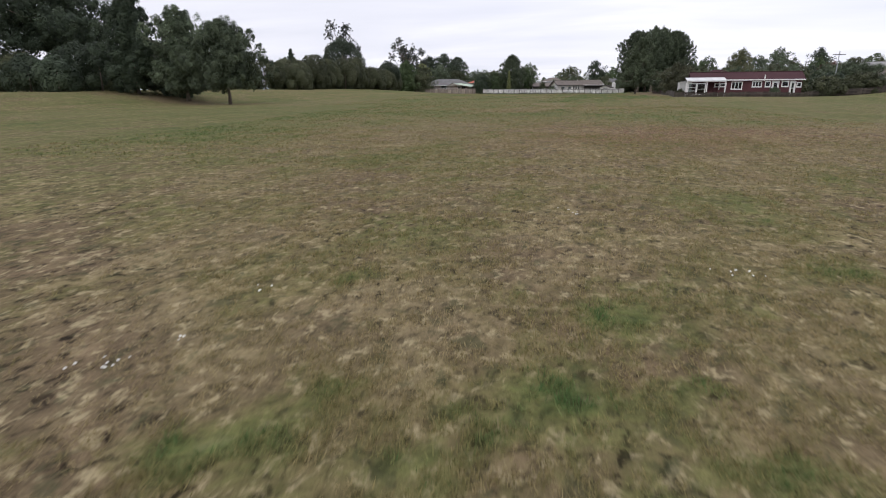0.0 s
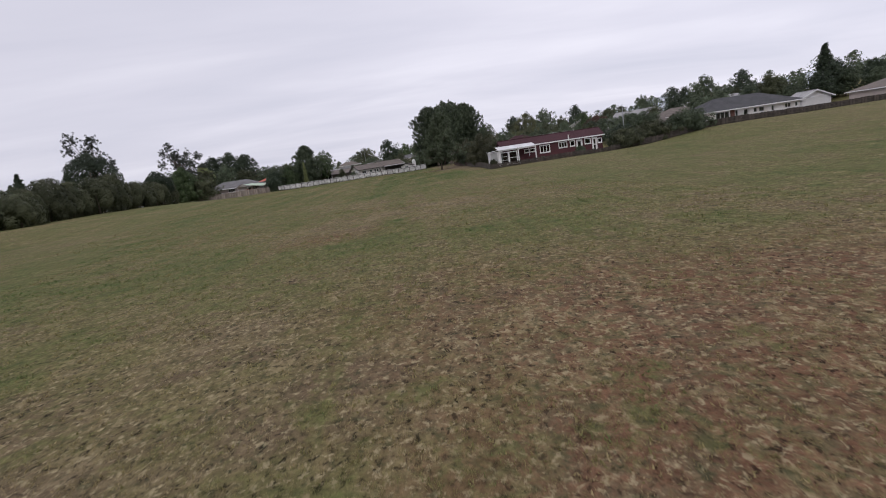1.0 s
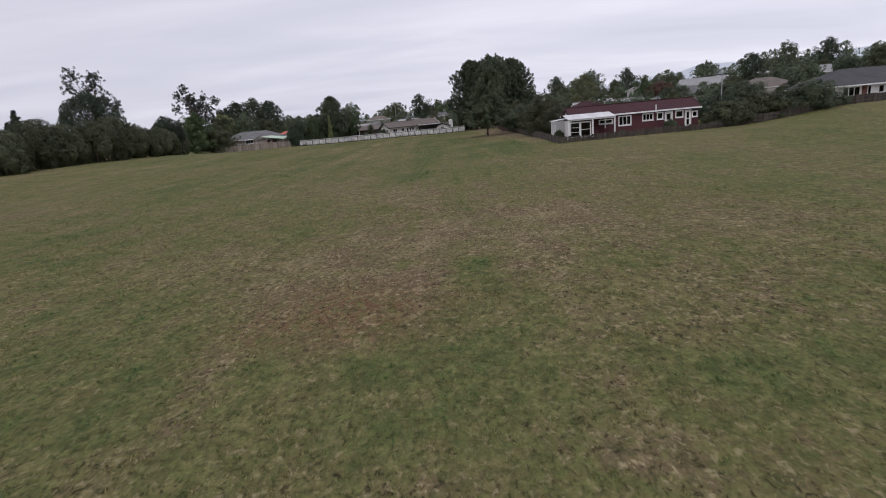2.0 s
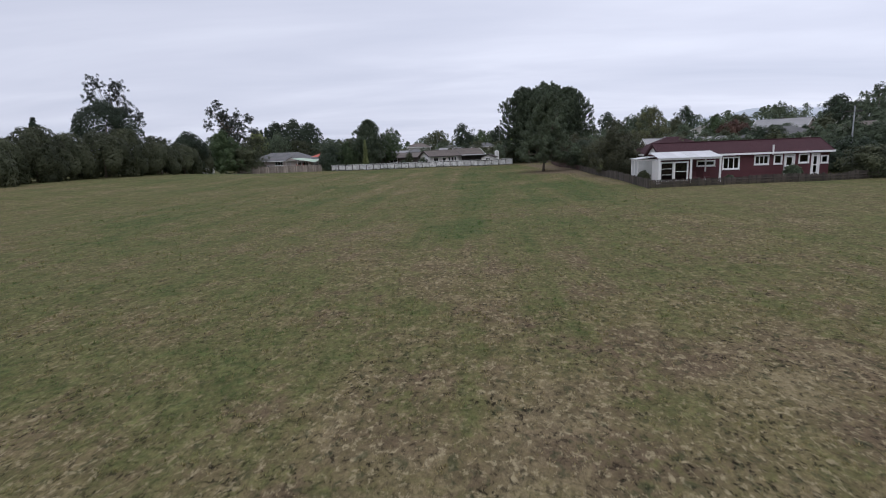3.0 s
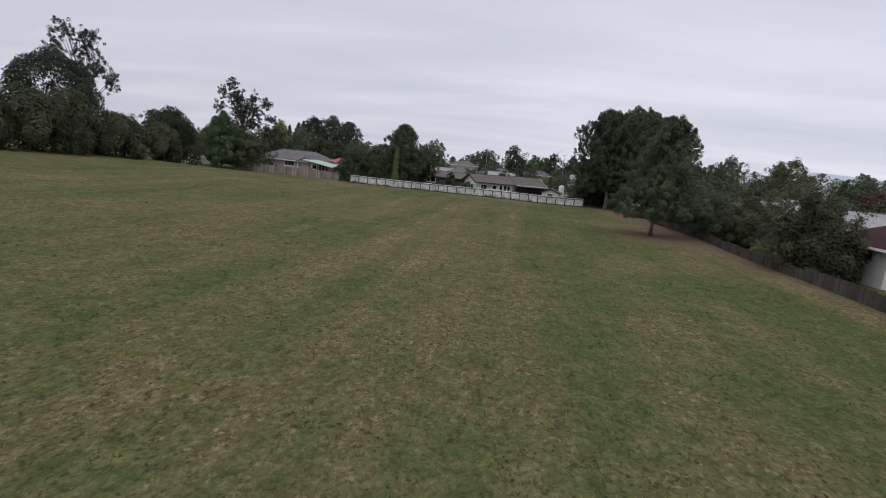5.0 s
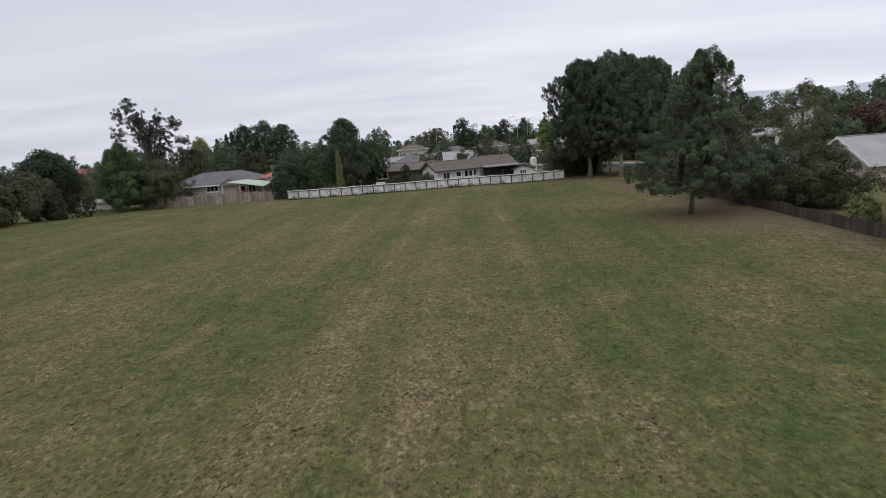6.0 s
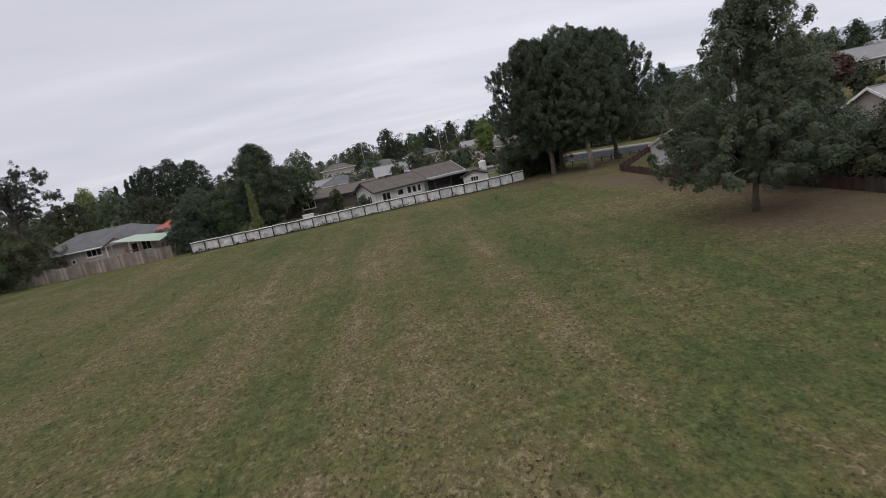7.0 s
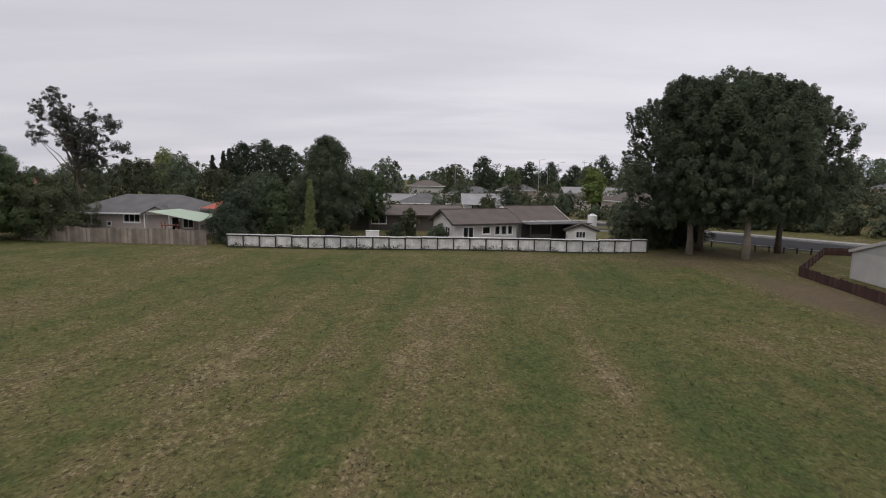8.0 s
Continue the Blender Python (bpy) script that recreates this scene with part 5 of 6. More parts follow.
def gable_wall(bm, D, eave, rise, thick):
    vs = [bm.verts.new((x, y, z)) for y in (0, thick) for x, z in ((0, eave), (D, eave), (D / 2, eave + rise))]
    for q in ((0, 1, 2), (5, 4, 3), (0, 3, 4, 1), (1, 4, 5, 2), (2, 5, 3, 0)):
        bm.faces.new([vs[i] for i in q])


def hip_roof(root, L, D, eave, rise, over, thick, material, trim):
    bm = bmesh.new()
    slope = rise / (D / 2)
    ze = eave - slope * over
    inset = min(D / 2, L / 2 - 0.3)
    pts = [(-over, -over, ze), (L + over, -over, ze), (L + over, D + over, ze), (-over, D + over, ze), (inset, D / 2, eave + rise), (L - inset, D / 2, eave + rise)]
    low = [bm.verts.new((x, y, z)) for x, y, z in pts]
    top = [bm.verts.new((x, y, z + thick)) for x, y, z in pts]
    for q in ((0, 1, 5, 4), (1, 2, 5), (2, 3, 4, 5), (3, 0, 4)):
        bm.faces.new([top[i] for i in q])
        bm.faces.new([low[i] for i in q[::-1]])
    for a, b in ((0, 1), (1, 2), (2, 3), (3, 0)):
        bm.faces.new((low[a], low[b], top[b], top[a]))
    part("roof", bm, material, root)
    for n, (x0, x1, y0, y1) in enumerate([(-over, L + over, -over - 0.11, -over - 0.003), (-over, L + over, D + over + 0.003, D + over + 0.11), (-over - 0.11, -over - 0.003, -over, D + over), (L + over + 0.003, L + over + 0.11, -over, D + over)]):
        box("gutter", x0, x1, y0, y1, ze - 0.06, ze + thick, trim, root)


def house(x, y, turn, label, L, D, eave, rise, walls, roof, front=(), left=(), right=(), hip=False, over=0.5, trim=None, gable=None, name="house", group="", drop=0.0, barge=None, curtains=0):
    """front, left, right: openings as (x0, x1, z0, z1, kind, lights), kind 'w' or 'd', each along its own wall seen from outside."""
    root = new(name)
    root.matrix_world = pose(x, y, ground_at(x, y) - drop, 0, 0, turn)
    tagged(root, label, "house", group)
    trim = trim or WHITE
    T = 0.16
    sides = [("front", pose(0, 0, 0), L, front), ("right", pose(L, T, 0, 0, 0, 90), D - 2 * T, right), ("back", pose(L, D, 0, 0, 0, 180), L, ()), ("left", pose(0, D - T, 0, 0, 0, -90), D - 2 * T, left)]
    for side, m, length, holes in sides:
        bm = bmesh.new()
        cut_wall(bm, length, eave, T, [h[:4] for h in holes], -0.6)
        w = part("wall", bm, walls, root)
        w.matrix_local = m
        for h in holes:
            if h[4] == "w":
                fit_window(root, m, *h[:4], lights=h[5], curtain=curtains)
            else:
                fit_door(root, m, *h[:4])
    box("interior_floor", T, L - T, T, D - T, -0.2, 0.0, DARK, root)
    if hip:
        hip_roof(root, L, D, eave, rise, over, 0.10, roof, trim)
    else:
        for m in (pose(0, D, 0, 0, 0, -90), pose(L, 0, 0, 0, 0, 90)):
            bm = bmesh.new()
            gable_wall(bm, D, eave, rise - 0.02, T)
            g = part("gable", bm, gable or walls, root)
            g.matrix_local = m
        gable_roof(root, L, D, eave, rise, over, 0.08, roof, trim, barge=barge)
    return root


# the red house beside the field, with its veranda and glazed porch
RH = house(11.6, 101.7, 0, "long low red house with an oxide red roof", 16.0, 4.5, 2.62, 1.08, BRICK_RED, ROOF_RED,
           front=[(3.48, 5.1, 1.5, 1.9, "w", 2), (5.97, 7.45, 1.1, 2.15, "w", 3), (9.0, 10.25, 1.45, 2.2, "w", 3), (10.85, 11.5, 1.45, 2.2, "w", 1), (11.85, 12.7, 0.2, 2.2, "d", 1),
                  (13.2, 14.05, 1.47, 2.2, "w", 1), (14.4, 15.05, 0.2, 2.2, "d", 1), (15.3, 15.85, 1.4, 2.0, "w", 1)],
           left=[(2.4, 3.9, 0.5, 2.1, "w", 2)], over=0.3, gable=BOARD_WHITE, barge=ROOF_RED, name="red_house")


def slab(corners, thick):
    """Vertices and faces of a thin sheet through four corners."""
    v = list(corners) + [(x, y, z + thick) for x, y, z in corners]
    return v, [(3, 2, 1, 0), (4, 5, 6, 7), (0, 1, 5, 4), (1, 2, 6, 5), (2, 3, 7, 6), (3, 0, 4, 7)]


def veranda():
    """White posts and beam with clear sheeting before the red house, a sun room under it, and a glazed porch on the gable side."""
    front, left, right = -2.4, -1.0, 4.65
    bm = bmesh.new()
    add_box(bm, left - 0.1, right + 0.1, front - 0.06, front + 0.06, 2.22, 2.38, 0.01)
    part("veranda_beam", bm, WHITE, RH)
    for x in (left, 1.95, right):
        bm = bmesh.new()
        add_box(bm, x - 0.08, x + 0.08, front - 0.075, front + 0.075, -0.4, 2.216, 0.01)
        part("veranda_post", bm, WHITE, RH)
    bm = bmesh.new()
    add_box(bm, 3.98, 4.10, -0.6, -0.48, -0.4, 2.5, 0.01)
    part("veranda_post", bm, WHITE, RH)
    step = (right - left + 0.3) / 6
    for k in range(6):
        x = left - 0.15 + k * step
        v, f = slab([(x + 0.01, front - 0.2, 2.39), (x + step - 0.02, front - 0.2, 2.39), (x + step - 0.02, 0.3, 2.9), (x + 0.01, 0.3, 2.9)], 0.03)
        mesh_object("roof_sheet", v, f, CLEAR_ROOF, RH)
        bm = bmesh.new()
        add_box(bm, x - 0.02, x + 0.02, front + 0.08, front + 0.12, 2.385, 2.425)
        part("rafter", bm, WHITE, RH)
    # the boarded end of the veranda
    box("end_panel", left - 0.03, left + 0.03, front + 0.1, -0.35, -0.3, 2.15, BOARD_WHITE, RH)
    # the glazed wall of the sun room
    wall = pose(left + 0.15, front + 0.35, 0)
    fit_window(RH, wall, 0.12, 1.25, 0.25, 1.95, lights=1, bars=2)
    fit_window(RH, wall, 1.42, 2.6, 0.25, 1.95, lights=1, bars=1)
    box("sun_room_side", left + 2.87, left + 2.95, front + 0.4, -0.02, -0.2, 2.2, BRICK_RED, RH)
    # the porch
    px0, px1, py0, py1 = -1.75, -0.12, 2.05, 4.15
    for x, y in ((px0, py0), (px0, (py0 + py1) / 2), (px0, py1), (px1, py0), (px1, py1)):
        bm = bmesh.new()
        add_box(bm, x - 0.05, x + 0.07, y - 0.06, y + 0.06, -0.4, 2.2, 0.01)
        part("porch_post", bm, WHITE, RH)
    for x0, x1, y0, y1 in ((px0 + 0.07, px1 - 0.05, py0 - 0.05, py0 + 0.05), (px0 + 0.07, px1 - 0.05, py1 - 0.05, py1 + 0.05), (px0 - 0.04, px0 + 0.06, py0 + 0.06, py1 - 0.06)):
        bm = bmesh.new()
        add_box(bm, x0, x1, y0, y1, 2.06, 2.2, 0.008)
        part("porch_beam", bm, WHITE, RH)
    box("porch_panel", px0 + 0.075, px1 - 0.055, py0 - 0.02, py0 + 0.02, -0.2, 2.05, SHEET_GREY, RH)
    for y0, y1 in ((py0 + 0.065, (py0 + py1) / 2 - 0.065), ((py0 + py1) / 2 + 0.065, py1 - 0.065)):
        box("porch_pane", px0 - 0.005, px0 + 0.005, y0, y1, 0.35, 2.05, CLEAR_ROOF, RH)
        box("porch_skirt", px0 - 0.02, px0 + 0.02, y0, y1, -0.2, 0.345, BOARD_WHITE, RH)
    v, f = slab([(px0 - 0.2, py0 - 0.2, 2.22), (px1 + 0.1, py0 - 0.2, 2.42), (px1 + 0.1, py1 + 0.2, 2.42), (px0 - 0.2, py1 + 0.2, 2.22)], 0.04)
    mesh_object("porch_roof", v, f, CLEAR_ROOF, RH)
    v, f = tube([(10.6, -0.15, 2.3), (10.6, -0.15, 3.15), (10.6, -0.15, 3.25)], [0.08, 0.08, 0.11], 8)
    mesh_object("flue", v, f, WHITE, RH)


def garden_seat(x, y, turn):
    root = new("garden_chair")
    root.matrix_world = pose(x, y, ground_at(x, y), 0, 0, turn)
    tagged(root, "dark red garden chair standing under the veranda", "chair", "garden chairs")
    box("seat", -0.3, 0.3, -0.28, 0.28, 0.38, 0.46, BRICK_RED, root, bevel=0.02)
    box("backrest", -0.3, 0.3, 0.22, 0.29, 0.465, 0.95, BRICK_RED, root, bevel=0.02)
    for lx in (-0.27, 0.22):
        for ly in (-0.26, 0.2):
            box("leg", lx, lx + 0.05, ly, ly + 0.05, 0.0, 0.375, BRICK_RED, root)
    return root


veranda()
garden_seat(14.4, 100.6, 10)
garden_seat(15.5, 100.5, -25)
house(13.3, 112.0, 0, "rear wing with an oxide red iron roof and pale fascia", 8.0, 6.4, 2.75, 1.6, BOARD_WHITE, ROOF_RED, hip=True, name="rear_wing", over=0.6)

# the white house with a dark roof further along the field's edge
LW = house(46.5, 104.5, 5, "long white house with a dark grey hipped roof", 17.0, 8.5, 2.3, 1.9, BOARD_WHITE, ROOF_SLATE, hip=True, over=0.6,
           front=[(1.5, 3.9, 0.75, 1.85, "w", 3), (5.0, 5.5, 0.3, 1.9, "w", 1), (6.5, 7.5, -0.1, 1.95, "d", 1), (8.4, 9.0, 1.1, 1.8, "w", 1), (9.4, 10.3, 1.1, 1.8, "w", 1), (11.6, 12.3, -0.1, 1.95, "d", 1), (14.2, 15.3, 1.1, 1.8, "w", 2), (16.1, 16.6, 1.1, 1.8, "w", 1)], curtains=1)
box("brick_panel", 4.15, 4.9, -0.09, -0.004, -0.3, 2.2, OLD_BRICK, LW, bevel=0.01)
for x0, x1 in ((0.02, 5.7), (7.6, 11.5), (12.4, 16.98)):
    box("brick_base", x0, x1, -0.14, -0.005, -0.5, 0.55 if x0 < 1 else 0.35, OLD_BRICK, LW, bevel=0.01)
box("porch_floor", 5.75, 7.55, -1.1, -0.15, -0.5, 0.0, CONCRETE, LW, bevel=0.02)
for k in range(10):
    box("baluster", 5.82 + k * 0.18, 5.88 + k * 0.18, -1.06, -1.0, 0.002, 0.78, WHITE, LW)
for z in (0.12, 0.80):
    box("balustrade_rail", 5.76, 7.54, -1.08, -0.98, z, z + 0.09, WHITE, LW, bevel=0.01)
box("balustrade_panel", 5.80, 7.50, -0.995, -0.965, 0.22, 0.79, WHITE, LW)
house(79.5, 119.0, 78, "white gabled house behind the dark-roofed one", 7.0, 5.2, 2.3, 1.25, BOARD_WHITE, ROOF_PALE, front=[(2, 3.4, 1.0, 1.9, "w", 2)])
house(86.0, 112.0, 8, "beige house with a brown hipped roof behind shrubs", 14.0, 9.0, 2.2, 1.6, BOARD_PINK, ROOF_BROWN, hip=True, front=[(2, 4.4, 0.7, 1.8, "w", 2), (8, 10, 0.7, 1.8, "w", 2)])

# the bungalow behind the paling fence
BG = house(-62.8, 177.95, 2, "beige weatherboard bungalow with a grey tiled roof", 15.2, 8.4, 2.7, 1.75, BOARD_PINK, ROOF_GREY, hip=True, over=0.6,
           front=[(0.6, 2.4, 1.2, 2.3, "w", 2), (6.3, 8.2, 1.45, 2.35, "w", 3), (4.3, 4.75, 1.0, 1.45, "w", 1), (11.8, 12.9, 0.2, 2.2, "d", 1), (13.3, 14.5, 0.9, 2.2, "w", 2)], curtains=1)


house(-74.5, 172.8, 12, "low pale shed with a grey sheet roof beside the hedge", 4.0, 2.6, 1.3, 0.35, BOARD_WHITE, ROOF_PALE, name="low_shed", over=0.2)


def porch_gable():
    """A small gabled roof over the bungalow's front corner."""
    m = BG.matrix_world @ pose(9.2, -0.9, 0)
    root = new("porch_gable")
    root.matrix_world = m
    tagged(root, "small gabled porch roof on the beige bungalow", "porch")
    bm = bmesh.new()
    gable_wall(bm, 3.0, 2.55, 0.75, 0.12)
    part("gable", bm, BOARD_PINK, root)
    for a, b in (((-0.25, 2.42), (1.5, 3.34)), ((1.5, 3.34), (3.25, 2.42))):
        v = [(x, y, z + d) for d in (0, 0.07) for y in (-0.25, 3.2) for x, z in (a, b)]
        mesh_object("roof", v, [(0, 1, 3, 2), (4, 6, 7, 5), (0, 4, 5, 1), (1, 5, 7, 3), (3, 7, 6, 2), (2, 6, 4, 0)], ROOF_GREY, root)
    for x in (0.0, 2.88):
        box("post", x, x + 0.12, 0.0, 0.12, -0.5, 2.545, WHITE, root)


porch_gable()


def shade_sail(corners, material, label):
    root = new("shade_sail")
    tagged(root, label, "shade sail")
    n = 8
    verts, faces = [], []
    c = [Vector(p) for p in corners]
    for layer in (0, 0.02):
        for i in range(n + 1):
            for j in range(n + 1):
                u, v = i / n, j / n
                p = c[0].lerp(c[1], u).lerp(c[3].lerp(c[2], u), v)
                verts.append(p - Vector((0, 0, 1.6 * u * (1 - u) * v * (1 - v) + layer)))
    k = (n + 1) ** 2
    for i in range(n):
        for j in range(n):
            a = i * (n + 1) + j
            faces += [(a, a + 1, a + n + 2, a + n + 1), (k + a + n + 1, k + a + n + 2, k + a + 1, k + a)]
    mesh_object("cloth", verts, faces, material, root)
    for p in corners:
        g = ground_at(p[0], p[1])
        v, f = tube([(p[0], p[1], g - 0.1), (p[0], p[1], p[2] - 0.02)], [0.05, 0.045], 8)
        mesh_object("pole", v, f, STEEL, root)
    return root


shade_sail([(-51.4, 174.6, 3.2), (-45.3, 174.2, 2.2), (-45.0, 177.6, 2.7), (-49.6, 178.0, 3.3)], SAIL_GREEN, "pale green shade sail stretched over a deck")
shade_sail([(-47.6, 178.6, 3.4), (-45.4, 178.2, 3.3), (-45.8, 181.0, 4.2), (-48.0, 181.3, 3.5)], SAIL_RED, "orange-red shade sail beside a green one")


def play_frame(x, y):
    root = new("play_frame")
    root.matrix_world = pose(x, y, ground_at(x, y), 0, 0, 12)
    tagged(root, "small red children's play frame under the shade sail", "play frame")
    for px in (0.0, 1.5):
        for py in (0.0, 1.0):
            box("post", px, px + 0.09, py, py + 0.09, -0.05, 1.9, SAIL_RED, root, bevel=0.01)
    box("platform", -0.05, 1.64, -0.05, 1.14, 0.95, 1.02, SAIL_RED, root)
    box("rail", 0.095, 1.495, 0.02, 0.07, 1.5, 1.6, SAIL_RED, root)
    v, f = [(1.65, 0.2, 1.0), (1.65, 0.8, 1.0), (3.1, 0.8, 0.15), (3.1, 0.2, 0.15)], None
    v += [(a, b, c - 0.06) for a, b, c in v]
    mesh_object("slide", v, [(0, 1, 2, 3), (7, 6, 5, 4), (0, 4, 5, 1), (1, 5, 6, 2), (2, 6, 7, 3), (3, 7, 4, 0)], SAIL_RED, root)


play_frame(-50.2, 175.2)
house(-112.0, 214.0, 20, "house with an orange-red tiled roof among trees", 12.0, 9.0, 3.6, 3.0, BOARD_WHITE, ROOF_ORANGE, hip=True)

# the white house behind the white fence
TW = 27.0
house(-17.7, 174.6, TW, "white weatherboard house with a brown tiled gable roof", 7.4, 6.2, 2.5, 1.2, BOARD_WHITE, ROOF_BROWN, over=0.5, trim=FENCE_DARK, name="white_house",
      front=[(0.9, 2.1, 0.75, 2.0, "w", 2), (3.2, 4.1, 1.25, 2.0, "w", 1), (4.7, 5.3, 1.15, 2.05, "w", 1), (5.5, 6.1, 1.15, 2.05, "w", 1), (6.3, 6.85, 1.15, 2.05, "w", 1)], left=[(3.4, 4.6, 0.9, 1.9, "w", 2)])
house(-10.8, 180.8, TW, "brown-roofed house wing set back behind a carport", 6.4, 6.0, 2.55, 1.35, BOARD_WHITE, ROOF_BROWN, over=0.5, trim=WHITE, name="house_wing", front=[(2.0, 4.0, 0.9, 2.0, "w", 2)])


def carport():
    root = new("carport")
    root.matrix_world = pose(-9.6, 177.9, ground_at(-9.6, 178.4), 0, 0, TW - 6)
    tagged(root, "open carport with a flat grey roof and dark posts", "carport")
    bm = bmesh.new()
    add_box(bm, -0.3, 7.6, -0.2, 2.4, 2.2, 2.32, 0.02)
    part("roof", bm, ROOF_GREY, root)
    for x in (0, 2.5, 5.0, 7.2):
        bm = bmesh.new()
        add_box(bm, x, x + 0.1, 0, 0.1, -0.2, 2.196)
        part("post", bm, FENCE_DARK, root)
    box("back_wall", 0, 7.3, 2.2, 2.3, -0.2, 2.19, FENCE_DARK, root)
    box("lattice_screen", 0.12, 2.4, 0.02, 0.06, -0.1, 1.1, FENCE_DARK, root)


carport()
house(-2.4, 178.2, 82, "small white gabled garden shed with a dark roof", 3.6, 3.2, 1.75, 0.6, BOARD_WHITE, ROOF_BROWN, over=0.25, trim=FENCE_DARK, name="garden_shed", left=[(0.9, 1.9, 0.85, 1.55, "w", 3)])


def garden_bits():
    """A water tank, a chimney and a pale garden box behind the white fence."""
    root = new("garden_box")
    root.matrix_world = pose(-28.4, 180.0, ground_at(-28.4, 180.0), 0, 0, 8)
    tagged(root, "plain white garden box standing behind the fence", "box")
    box("body", 0, 1.5, 0, 0.9, -0.05, 1.0, WHITE, root, bevel=0.02)
    box("lid", -0.06, 1.56, -0.06, 0.96, 1.004, 1.08, WHITE, root, bevel=0.02)
    root = new("pale_cylinder_tank")
    root.matrix_world = pose(-1.6, 184.5, ground_at(-1.6, 184.5))
    tagged(root, "small pale round tank beside the shed", "tank")
    v, f = tube([(0, 0, -0.1), (0, 0, 2.9), (0, 0, 3.0)], [0.55, 0.55, 0.3], 16)
    mesh_object("body", v, f, WHITE, root)
    v, f = tube([(0, 0, 3.0), (0, 0, 3.1)], [0.2, 0.2], 10)
    mesh_object("lid", v, f, WHITE, root)


garden_bits()


def street_pole(x, y, tall, lamp):
    root = new("street_pole")
    root.matrix_world = pose(x, y, ground_at(x, y))
    tagged(root, "thin grey street pole among distant trees", "pole", "street poles")
    v, f = tube([(0, 0, -0.3), (0, 0, tall * 0.5), (0, 0, tall)], [0.10, 0.08, 0.06], 8)
    mesh_object("pole", v, f, STEEL, root)
    if lamp:
        v, f = tube([(0, 0, tall - 0.1), (0.9, 0, tall + 0.25), (1.7, 0, tall + 0.25)], [0.05, 0.05, 0.05], 6)
        mesh_object("arm", v, f, STEEL, root)
        box("lamp_head", 1.5, 2.2, -0.12, 0.12, tall + 0.18, tall + 0.32, STEEL, root, bevel=0.03)
    else:
        box("crossarm", -0.9, 0.9, -0.05, 0.05, tall - 0.6, tall - 0.48, FENCE_DARK, root)


for x, y, tall, lamp in [(-22, 262, 11.5, 0), (4, 300, 13.5, 1), (7, 302, 13.0, 0), (12, 312, 13.0, 1), (22, 318, 13.5, 0), (34, 108.5, 6.8, 0), (60, 205, 6.5, 0), (30, 222, 8, 0)]:
    street_pole(x, y, tall, lamp)
